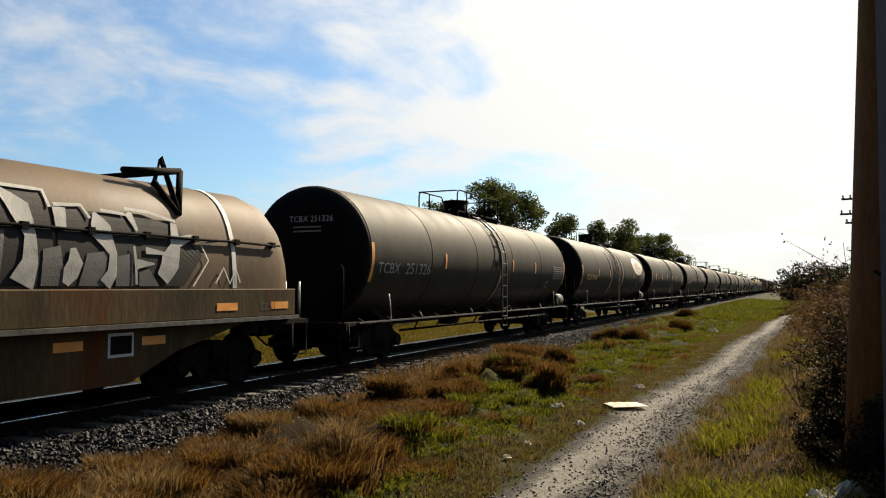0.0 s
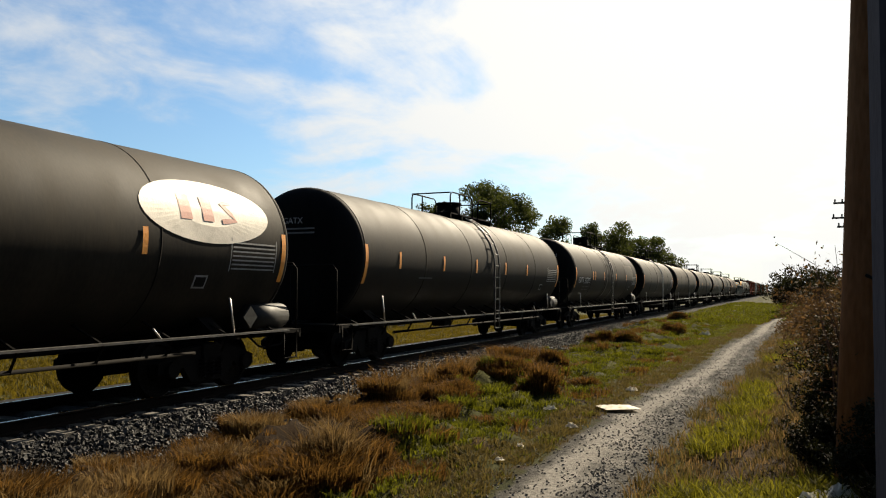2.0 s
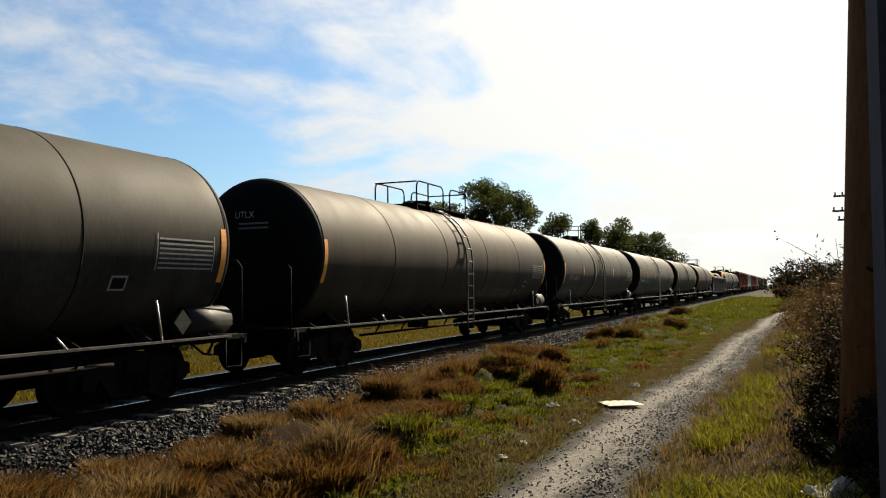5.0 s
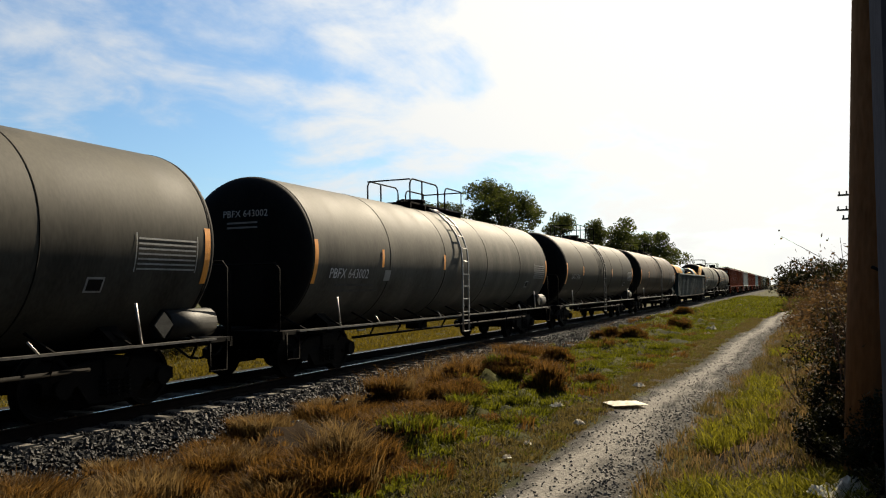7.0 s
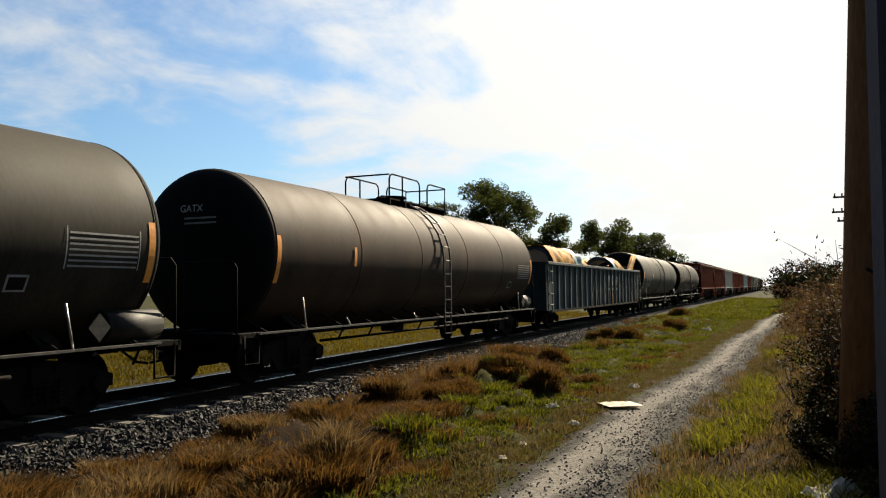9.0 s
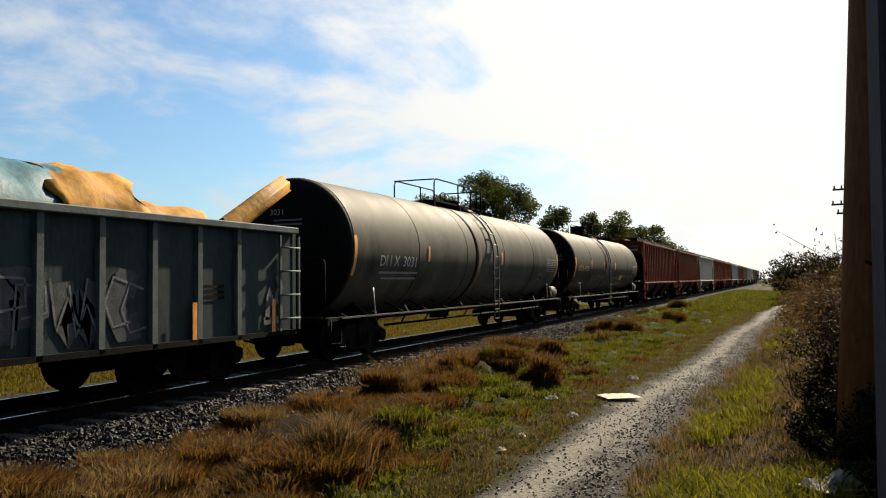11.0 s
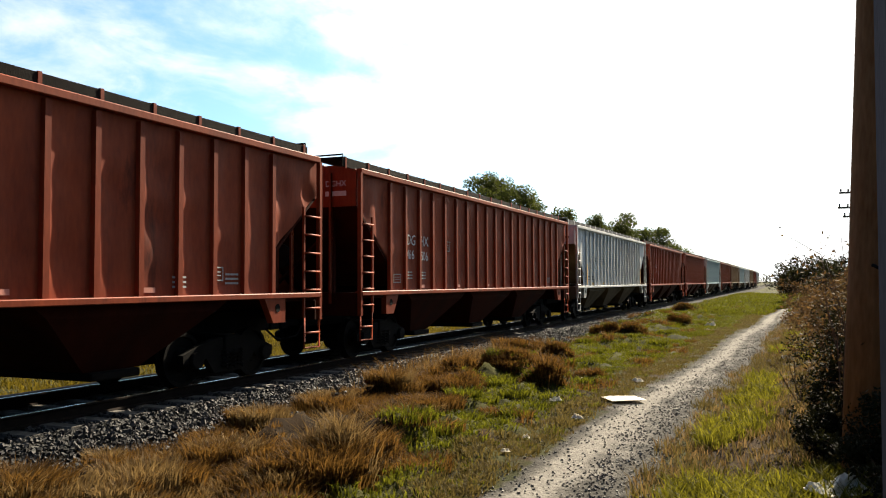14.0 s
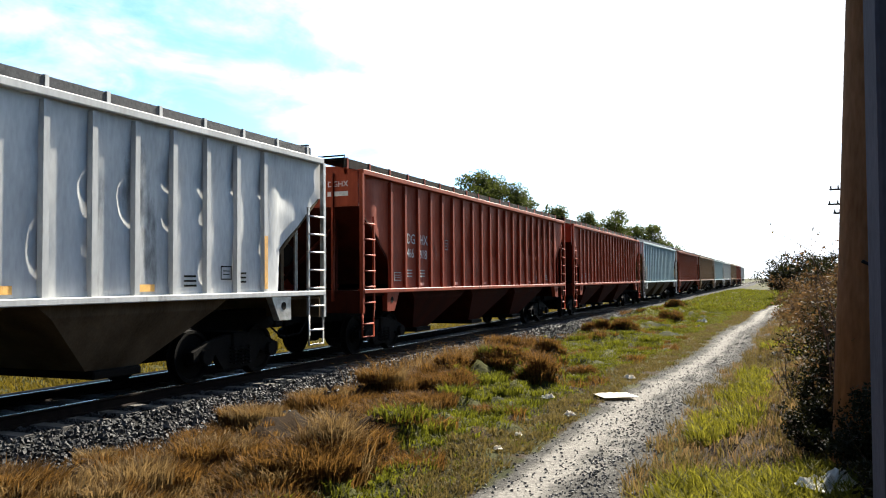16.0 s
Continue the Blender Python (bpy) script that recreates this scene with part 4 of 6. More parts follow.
def coil_car(length):
    car = thing("coil_car", "rusty tan coil car with a rounded hood and spray-painted letters", "coil car", group="freight train")
    hl = length / 2
    hood = surface("tan_hood_paint", (0.05, 0.033, 0.018), (0.105, 0.07, 0.041), 1.2, 0.6, 0.0, 0.08, 18, 0.3, gloss=0.1, rust=(0.065, 0.038, 0.022), patch=0.6)
    frame_p = surface("rusty_frame_paint", (0.028, 0.021, 0.011), (0.085, 0.06, 0.03), 1.6, 0.8, 0.0, 0.2, 18, 0.3, gloss=0.06, rust=(0.075, 0.028, 0.010), patch=0.54)
    RH, ZH = 1.47, 1.62

    def prof(a):
        # superellipse hood section
        c, s = math.cos(a), math.sin(a)
        return RH * math.copysign(abs(c) ** 0.55, c), ZH + 1.66 * abs(s) ** 0.85

    def on(y, z, lift=0.012):
        u = min(1.0, max(0.0, (z - ZH) / 1.66))
        s = u ** (1 / 0.85)
        a = math.asin(s)
        return (RH * math.cos(a) ** 0.55 + lift, y - hl, z)
    bm = bmesh.new()
    rings = []
    ys = [1.35, 1.4, 1.6, 1.95] + [1.95 + (length - 3.9) * i / 20 for i in range(1, 20)] + [length - 1.95, length - 1.6, length - 1.4, length - 1.35]
    for y in ys:
        d = min(y - 1.35, length - 1.35 - y)
        k = math.sqrt(max(0.0, 1 - (1 - min(1, d / 0.6)) ** 2)) * 0.25 + 0.75
        rings.append([bm.verts.new((x * (0.97 + 0.03 * (k - 0.75) * 4), y - hl, ZH + (z - ZH) * k)) for x, z in (prof(math.pi * i / 36) for i in range(37))])
    for a, b in zip(rings, rings[1:]):
        for i in range(36):
            bm.faces.new((a[i], a[i + 1], b[i + 1], b[i])).smooth = True
    bm.faces.new(rings[0])
    bm.faces.new(rings[-1][::-1])
    part("hood", bm, hood, car)
    for y in (length - 2.9, length - 7.4, length - 11.5):
        stripe = bmesh.new()
        rr = [[stripe.verts.new((x * 1.008, yy - hl, z + 0.014)) for x, z in (prof(math.pi * i / 36) for i in range(37))] for yy in (y, y + 0.1)]
        for i in range(36):
            stripe.faces.new((rr[0][i], rr[0][i + 1], rr[1][i + 1], rr[1][i]))
        part("hood_seam", stripe, WHITE, car, "pale hood seam strip")
    part("hood_rail", tubes([[on(y, 2.36 + 0.01 * (int(y) % 2), 0.05) for y in [1.6 + i * (length - 3.2) / 24 for i in range(25)]]], 0.022), IRON, car)
    for i in range(16):
        x, y, z = on(1.8 + i * (length - 3.6) / 15, 2.36, 0.05)
        part("hood_clamp", boxes((x - 0.08, x + 0.02, y - 0.05, y + 0.05, z - 0.04, z + 0.05)), IRON, car)
    # lifting bracket on the hood: a triangle of bars on each side joined over the top
    yb = length - 3.85
    bm = bmesh.new()
    tube(bm, [(1.30, yb - 0.1 - hl, 2.72), (1.05, yb + 0.2 - hl, 3.42)], 0.05, 6)
    tube(bm, [(1.30, yb - 0.1 - hl, 2.72), (1.05, yb - 0.35 - hl, 3.2)], 0.05, 6)
    tube(bm, [(1.05, yb + 0.2 - hl, 3.42), (1.0, yb - 0.9 - hl, 3.3)], 0.05, 6)
    tube(bm, [(1.05, yb + 0.2 - hl, 3.42), (-1.05, yb + 0.2 - hl, 3.42)], 0.05, 6)
    tube(bm, [(1.05, yb - 0.35 - hl, 3.15), (0.9, yb - 0.05 - hl, 3.6), (1.30, yb - 0.1 - hl, 2.75)], 0.045, 6)
    part("lifting_bracket", bm, IRON, car)
    # frame
    for s in (1, -1):
        part("side_beam", boxes((s * 1.46 - 0.06, s * 1.46 + 0.06, -hl + 1.2, hl - 1.2, 1.16, 1.62)), frame_p, car, bevel=0.015)
        part("flange", boxes((s * 1.5 - 0.12, s * 1.5 + 0.1, -hl + 1.2, hl - 1.2, 1.10, 1.16)), SIDE_RAIL, car, "worn flange edge")
        bm = bmesh.new()
        prism(bm, [(-hl + 2.4, 1.1), (-hl + 4.0, 1.1), (hl - 4.0, 1.1), (hl - 2.4, 1.1), (hl - 4.1, 0.72), (hl - 5.0, 0.36), (-hl + 5.0, 0.36), (-hl + 4.1, 0.72)], "x", s * 1.4 - 0.03, s * 1.4 + 0.03)
        part("fishbelly_side", bm, frame_p, car)
    part("deck", boxes((-1.4, 1.4, -hl + 1.2, hl - 1.2, 1.0, 1.16)), IRON, car)
    for s in (1, -1):
        part("end_platform", boxes((-1.4, 1.4, min(s * (hl - 1.2), s * (hl - 0.6)), max(s * (hl - 1.2), s * (hl - 0.6)), 1.0, 1.08)), IRON, car)
        for x in (1.3, 1.0):
            part("grab_iron", tubes([[(x, s * (hl - 0.75), 1.08), (x, s * (hl - 0.75), 1.75)]], 0.022), STEEL_EDGE, car)
        part("step", tubes([[(1.42, s * (hl - 0.7), 1.0), (1.42, s * (hl - 0.7), 0.45), (1.42, s * (hl - 1.15), 0.45), (1.42, s * (hl - 1.15), 1.0)]], 0.022), IRON, car)
        truck(car, s * (hl - 2.7))
        coupler(car, s * (hl - 0.32), s)
    side = lambda y, z: (1.526, y - hl, z)
    belly = lambda y, z: (1.436, y - hl, z)
    for y in (14.9, 16.3):
        patch_on(side, rect(y, y + 0.5, 1.28, 1.40), ORANGE, car, "reflector", "faded orange strip")
    for y in (12.0, 13.45):
        patch_on(belly, rect(y, y + 0.45, 0.85, 0.97), ORANGE, car, "reflector", "faded orange strip")
    patch_on(belly, rect(12.85, 13.3, 0.72, 1.04), WHITE, car, "data_plate", "white-edged data plate")
    patch_on(lambda y, z: (1.44, y - hl, z), rect(12.89, 13.26, 0.76, 1.0), IRON, car, "data_plate_face")
    lettering(car, "CB", 16.0, 1.27, 0.12, BLACK_PAINT, side)
    lettering(car, "50", 16.24, 1.27, 0.12, BLACK_PAINT, side)
    # large sprayed letters along the lower hood: dark ground, black lower shapes, pale blades and outlines
    for k, (y0, y1, z1) in enumerate(((8.2, 9.6, 2.72), (9.6, 11.2, 2.80), (11.2, 11.95, 2.82), (12.02, 12.5, 2.67), (12.5, 13.18, 2.62), (13.18, 14.1, 2.60))):
        patch_on(lambda a, b: on(a, b, 0.02), rect(y0, y1, 1.66, z1), SPRAY_DARK, car, "spray_fill", "dark grey sprayed letter")
    patch_on(lambda a, b: on(a, b, 0.02), ((14.1, 1.66), (14.2, 1.66), (14.62, 2.12), (14.1, 2.58)), SPRAY_DARK, car, "spray_fill", "dark grey sprayed letter")
    for y0, y1, y2, y3, z1 in ((8.6, 9.5, 9.4, 8.9, 2.2), (9.9, 11.2, 11.3, 10.2, 2.3), (11.75, 12.1, 12.05, 11.8, 2.15), (12.3, 12.72, 12.8, 12.45, 2.12), (12.9, 13.2, 13.2, 12.95, 2.1), (13.32, 13.7, 13.5, 13.32, 1.9)):
        patch_on(lambda a, b: on(a, b, 0.028), ((y0, 1.66), (y1, 1.66), (y2, z1), (y3, z1 - 0.05)), BLACK_PAINT, car, "spray_fill", "black sprayed shape")
    for pts, width in (([(11.31, 2.78), (11.54, 2.56), (11.63, 2.25), (11.61, 1.94), (11.49, 1.68)], (0.08, 0.30, 0.16, 0.22, 0.34)), ([(12.23, 2.13), (12.26, 1.96), (12.1, 1.68)], (0.08, 0.3, 0.1)),
                       ([(12.1, 2.64), (12.08, 2.38)], (0.2, 0.16)), ([(12.64, 2.61), (12.71, 2.37), (12.87, 2.08), (12.84, 1.83), (12.72, 1.68)], (0.05, 0.4, 0.13, 0.14, 0.2)),
                       ([(13.23, 2.66), (13.34, 2.41)], (0.15, 0.04)), ([(14.08, 2.57), (14.04, 2.23), (13.86, 1.9), (13.75, 1.76)], (0.12, 0.2, 0.36, 0.24)), ([(13.45, 2.15), (13.85, 2.12)], (0.1, 0.04)),
                       ([(13.28, 1.96), (13.6, 1.97)], (0.14, 0.02)), ([(14.08, 2.29), (14.41, 2.39), (14.58, 2.34)], (0.16, 0.1, 0.04)), ([(9.0, 2.65), (9.3, 2.3), (9.2, 1.7)], (0.1, 0.3, 0.2)), ([(10.3, 2.7), (10.1, 2.2), (10.4, 1.7)], (0.3, 0.12, 0.25))):
        stroke_on(lambda a, b: on(a, b, 0.036), pts, width, SPRAY_PALE, car, "spray_stroke", "pale grey sprayed blade")
    for pts in ([(9.6, 2.8), (11.2, 2.84), (11.93, 2.83), (11.96, 2.62)], [(12.02, 2.66), (12.45, 2.69), (12.55, 2.53)], [(12.76, 2.65), (13.16, 2.63)], [(13.19, 2.71), (13.62, 2.7), (14.12, 2.6)], [(13.24, 2.2), (13.26, 1.68)]):
        stroke_on(lambda a, b: on(a, b, 0.042), pts, 0.045, SPRAY_PALE, car, "spray_stroke", "pale sprayed outline")
    for pts in ([(14.4, 1.66), (14.75, 2.05), (14.6, 2.3), (14.95, 2.35)], [(14.9, 1.7), (15.1, 1.95), (15.25, 1.7), (15.4, 1.95), (15.5, 1.72)]):
        stroke_on(lambda a, b: on(a, b, 0.024), pts, 0.03, WHITE, car, "spray_stroke", "white sprayed scribble")
    return car


# ---- the train ----
GAPS = [-4.91, 13.32, 31.9, 50.27, 68.93, 86.98, 104.0, 122.3, 140.5, 159.0, 176.4, 194.6, 215.97, 235.0, 253.27, 271.4,
        289.6, 308.2, 326.76, 345.4, 364.4, 384.2, 404.6, 423.5, 442.3, 461.1, 479.9, 498.7]
TRAIN = []


def couple(i, car, extra=()):
    TRAIN.append((car, (GAPS[i] + GAPS[i + 1]) / 2, extra))


def span(i):
    return GAPS[i + 1] - GAPS[i]


DARK = ((0.0085, 0.0066, 0.0043), (0.0255, 0.0200, 0.0123))
BROWN = ((0.0136, 0.0106, 0.0066), (0.0442, 0.0348, 0.0221))
OLIVE = ((0.0224, 0.0193, 0.0127), (0.0673, 0.0582, 0.0397))
GREY = ((0.0425, 0.0391, 0.0306), (0.1062, 0.0986, 0.0782))
PALE_BAND = surface("pale_band_paint", (0.026, 0.023, 0.017), (0.062, 0.056, 0.045), 3, 0.55, streak=0.3, gloss=0.08)
WORN = surface("worn_pale_patch", (0.04, 0.033, 0.022), (0.09, 0.075, 0.052), 2, 0.5, streak=0.3, gloss=0.08)
RUSTY = surface("rusty_patch", (0.016, 0.011, 0.007), (0.04, 0.028, 0.018), 2, 0.6, streak=0.3, gloss=0.08)
GREY_FRESH = surface("mid_grey_patch", (0.14, 0.14, 0.13), (0.22, 0.22, 0.21), 3, 0.55)

couple(0, coil_car(span(0)))
car, on = tank_car("tank_car", "black tank car with a weathered olive sheen and faded marking", (span(1), 0.6, (-1.35, 2.2), 0),
                   {"text": [("TCBX", 2.0, 1.95, 0.24, 1.2), ("251326", 3.35, 1.95, 0.26, 1.25)], "ink": GREY_FRESH, "head": "TCBX 251326", "strips": (5.6, 11.0, 13.4)}, OLIVE, bands=((9.9, 0.3, WORN),))
couple(1, car)
car, on = tank_car("tank_car", "dark brown-grey tank car with yellow marking and a pale oval emblem", (span(2), -0.46, (-1.6, 2.5), 1.53),
                   {"text": [("UTLX", 1.0, 1.98, 0.24, 1.15), ("870587", 2.1, 1.98, 0.22, 1.0)], "ink": YELLOW, "head": "UTLX 870587", "end_words": ("EDIBLE", "LARD"), "strips": (3.2, 5.7, 12.1), "bars": [(1.0, 1.9, 1.78, 1.8), (1.3, 2.2, 1.62, 1.64)]},
                   BROWN, bands=((6.1, 0.42, PALE_BAND), (8.9, 0.45, PALE_BAND)))
n = 40
bm = bmesh.new()
mid = bm.verts.new(on(13.6, 2.86, 0.008))
ringv = [[bm.verts.new(on(13.6 + k * 1.5 * math.cos(6.28319 * i / n), 2.86 + k * 0.52 * math.sin(6.28319 * i / n), 0.008)) for i in range(n)] for k in (0.5, 1.0)]
for i in range(n):
    bm.faces.new((mid, ringv[0][i], ringv[0][(i + 1) % n]))
    bm.faces.new((ringv[0][i], ringv[1][i], ringv[1][(i + 1) % n], ringv[0][(i + 1) % n]))
part("emblem", bm, LOGO_CREAM, car, "cream oval emblem")
patch_on(lambda y, z: on(y, z, 0.013), rect(12.9, 13.15, 2.68, 3.08), LOGO_RED, car, "emblem_mark", "faded red emblem shape")
patch_on(lambda y, z: on(y, z, 0.013), rect(13.4, 13.65, 2.68, 3.08), LOGO_RED, car, "emblem_mark", "faded red emblem shape")
stroke_on(lambda y, z: on(y, z, 0.013), [(14.15, 3.05), (13.9, 3.0), (14.1, 2.84), (14.2, 2.74), (13.85, 2.7)], 0.08, LOGO_RED, car, "emblem_mark", "faded red emblem shape")
couple(2, car)
car, on = tank_car("tank_car", "dark brown tank car with orange reflector strips", (span(3), 0.5, (-1.35, 2.2), 0.3), {"strips": (3.0, 5.6, 8.0, 10.6, 12.9), "head": "GATX", "bars": [(4.2, 5.0, 1.9, 1.94)]}, DARK)
couple(3, car)
car, on = tank_car("tank_car", "weathered brown tank car with white marking and a worn shiny patch", (span(4), -0.1, (-1.35, 2.2), 1.2),
                   {"text": [("GATX 202291", 1.05, 1.95, 0.25, 1.05)], "head": "GATX 202291", "strips": (3.75, 4.2, 6.25, 9.2, 12.1), "bars": [(2.0, 2.35, 1.76, 1.81), (2.5, 3.1, 1.76, 1.81), (2.0, 2.35, 1.62, 1.67), (2.5, 3.1, 1.62, 1.67)]},
                   BROWN, bands=((7.0, 0.25, PALE_BAND), (8.6, 0.25, PALE_BAND)), plates=((12.0, 14.3, 2.2, 3.05, WORN),))
couple(4, car)
car, on = tank_car("tank_car", "dark grey tank car with plain weathered sides", (span(5), 0.75, (-1.35, 2.2), 0), {"head": "GATX 3"}, ((0.028, 0.025, 0.018), (0.08, 0.072, 0.054)), dome_tall=False, ladder_light=True, bands=((7.6, 0.3, PALE_BAND),))
couple(5, car)
car, on = tank_car("tank_car", "dark brown tank car with plain dusty sides", (span(6), 0, (-1.35, 2.2), 0), {"head": "UTLX"}, ((0.03, 0.023, 0.014), (0.085, 0.066, 0.042)), dome_tall=False)
couple(6, car)
car, on = tank_car("tank_car", "dusty pale grey tank car with white marking", (span(7), -0.35, (-1.05, 1.75), 0),
                   {"text": [("PBFX 640875", 2.6, 1.9, 0.2, 1.0)], "ink": GREY_FRESH, "head": "PBFX", "strips": (4.9, 11.4), "bars": [(3.0, 4.3, 1.72, 1.76), (3.0, 4.6, 1.58, 1.62)]}, GREY, dome_tall=False, bands=((7.3, 0.5, RUSTY),))
couple(7, car)
car, on = tank_car("tank_car", "pale grey tank car with black end and white marking", (span(8), -0.25, (-1.35, 2.2), -0.43),
                   {"text": [("PBFX 643002", 2.7, 1.87, 0.2, 1.0)], "head": "PBFX 643002", "strips": (4.8, 8.2), "bars": [(3.0, 4.6, 1.70, 1.75), (3.0, 4.9, 1.57, 1.62), (7.2, 7.9, 1.62, 1.65), (11.2, 11.8, 1.66, 1.72)]}, ((0.062, 0.057, 0.046), (0.165, 0.155, 0.128)), dome_tall=False, ladder_light=True,
                   plates=((5.0, 5.28, 1.82, 2.06, GREY_FRESH),))
couple(8, car)
car, on = tank_car("tank_car", "dark grey tank car with faded marking and orange strips", (span(9), -0.45, (-1.35, 2.2), 0), {"text": [("GATX 3763", 2.5, 1.95, 0.2, 1.0)], "ink": GREY_PAINT, "strips": (4.4, 10.4), "head": "GATX 3763"}, OLIVE, dome_tall=False)
couple(9, car)
car, on = tank_car("tank_car", "rust-brown tank car with streaked dark paint", (span(10), 0, (-1.35, 2.2), 0), {"strips": (4.4,), "head": "GATX"}, ((0.022, 0.013, 0.007), (0.085, 0.05, 0.027)), dome_tall=False, mottle=0.52)
couple(10, car)
rolls = [wrapped_roll(-0.75, 13.7, 17.3, 2.5, 0.6, ((13.7, 15.0, PAPER), (14.9, 17.3, PAPER)), span(11)),
         wrapped_roll(0.35, 15.05, 17.5, 2.4, 0.8, ((15.05, 16.4, TARP), (16.0, 17.5, PAPER)), span(11)),
         wrapped_roll(0.4, 17.55, 19.3, 2.2, 0.6, ((17.55, 19.3, PAPER),), span(11)),
         wrapped_roll(0.3, 3.0, 8.0, 2.55, 0.75, ((3.0, 6.6, PAPER), (6.4, 8.0, TARP)), span(11))]
loose = thing("paper_tube", "torn tan paper tube sticking up over the car's end", "paper tube", group="gondola load")
bm = bmesh.new()
hollow = []
for y, z, r in ((19.2, 2.5, 0.17), (20.1, 3.0, 0.16), (20.9, 3.42, 0.15), (20.9, 3.42, 0.12), (19.3, 2.55, 0.13)):
    hollow.append([bm.verts.new((1.22 + r * math.cos(6.28319 * k / 18), y - span(11) / 2 - 0.5 * r * math.sin(6.28319 * k / 18) + 0.03 * math.sin(k * 2.1), z + r * math.sin(6.28319 * k / 18) + 0.03 * math.cos(k * 1.7))) for k in range(18)])
for a, b in zip(hollow, hollow[1:]):
    for k in range(18):
        bm.faces.new((a[k], a[(k + 1) % 18], b[(k + 1) % 18], b[k])).smooth = True
part("tube", bm, PAPER, loose)
rolls.append(loose)
couple(11, gondola_car(span(11)), rolls)
car, on = tank_car("tank_car", "patchy grey tank car streaked with rust and dark stains", (span(12), 0.7, (-2.4, 1.35), 0.4),
                   {"text": [("D", 2.45, 1.98, 0.24, 1.15), ("X", 3.15, 1.98, 0.24, 1.15), ("3031", 3.6, 1.98, 0.24, 1.2)], "head": "3031", "strips": (5.0, 10.6), "bars": [(2.75, 2.82, 1.98, 2.22), (2.95, 3.02, 1.98, 2.22), (2.5, 4.5, 1.8, 1.85), (2.7, 4.5, 1.66, 1.71)], "bar_ink": GREY_PAINT}, ((0.026, 0.026, 0.02), (0.17, 0.165, 0.13)), dome_tall=False, bands=((8.6, 0.5, RUSTY),), mottle=0.5)
couple(12, car)
car, on = tank_car("tank_car", "olive-grey tank car with yellow marking and chalk scribbles", (span(13), -0.64, (-1.6, 2.5), 0.95),
                   {"text": [("UTLX", 1.3, 2.02, 0.24, 1.15), ("649253", 2.42, 2.04, 0.22, 1.0)], "ink": YELLOW, "head": "UTLX 649253", "end_words": ("INEDIBLE", "TALLOW"), "strips": (3.75, 6.6, 9.3), "bars": [(1.3, 2.2, 1.84, 1.86), (1.2, 2.7, 1.64, 1.66)]}, OLIVE, bands=((7.2, 0.3, RUSTY),))
rng = random.Random(8)
for y0, y1, z in ((4.3, 7.0, 1.72), (9.4, 11.0, 1.7), (12.0, 14.6, 1.76)):
    y = y0
    while y < y1:
        h = 0.28 if y0 < 5 else 0.14
        stroke_on(lambda a, b: on(a, b, 0.008), [(y, z - h), (y + 0.1, z + h * rng.uniform(0.5, 1)), (y + 0.25, z - h * 0.6), (y + 0.12, z), (y + 0.35, z + h * 0.4)], 0.025, GREY_FRESH, car, "chalk_scribble", "thin white chalk scribble")
        y += 0.42
patch_on(lambda a, b: on(a, b, 0.01), rect(11.0, 11.75, 1.58, 1.84), YELLOW, car, "painted_panel", "faded yellow panel")
couple(13, car)

RED = ((0.082, 0.0135, 0.005), (0.168, 0.031, 0.010))
RED2 = ((0.095, 0.015, 0.006), (0.19, 0.036, 0.014))
PALE = ((0.24, 0.24, 0.232), (0.38, 0.38, 0.368))
BLUISH = ((0.17, 0.22, 0.23), (0.28, 0.335, 0.34))
BROWNISH = ((0.11, 0.07, 0.035), (0.20, 0.13, 0.07))


def dghx(number, by=0.0):
    return [("DG", 3.04 + by, 2.5, 0.24, WHITE), ("HX", 3.80 + by, 2.5, 0.24, WHITE), (number[:3], 3.02 + by, 2.17, 0.22, WHITE), (number[3:], 3.78 + by, 2.15, 0.22, WHITE)]


HOPPERS = [(14, RED, dghx("466776", 0.76), "red oxide covered hopper car with white marking"), (15, RED, dghx("466506"), "red oxide covered hopper car with dented ribbed sides"),
           (16, PALE, [("AJ", 3.46, 2.5, 0.22, IRON), ("PX", 4.22, 2.5, 0.22, IRON), ("62", 3.46, 2.2, 0.22, IRON), ("21", 4.22, 2.2, 0.22, IRON)], "light grey covered hopper car with ribbed sides"),
           (17, RED2, dghx("466918"), "faded red covered hopper car with ribbed sides"), (18, RED2, [], "faded red covered hopper car"),
           (19, BLUISH, [], "pale blue-grey covered hopper car"), (20, RED, [], "red oxide covered hopper car"), (21, BROWNISH, [], "brown rusty covered hopper car"),
           (22, BLUISH, [], "pale blue-grey covered hopper car"), (23, PALE, [], "light grey covered hopper car"), (24, BROWNISH, [], "dark brown covered hopper car"),
           (25, RED, [], "red oxide covered hopper car"), (26, PALE, [], "light grey covered hopper car")]
for i, colours, marks, label in HOPPERS:
    car, on = hopper_car(label, span(i), colours, marks, bright=colours in (PALE, BLUISH), rib_from=2.62 if i == 16 else 2.2)
    couple(i, car)


# ---- grass, weeds, shrubs, trees ----
def blade_material(name, dark, light, glow=0.45):
    return surface(name, tint(dark, 0.38), tint(light, 0.42), 2.2, 0.8, 0.0, 0.0, 8, island=0.7, through_light=glow, gloss=0.1)


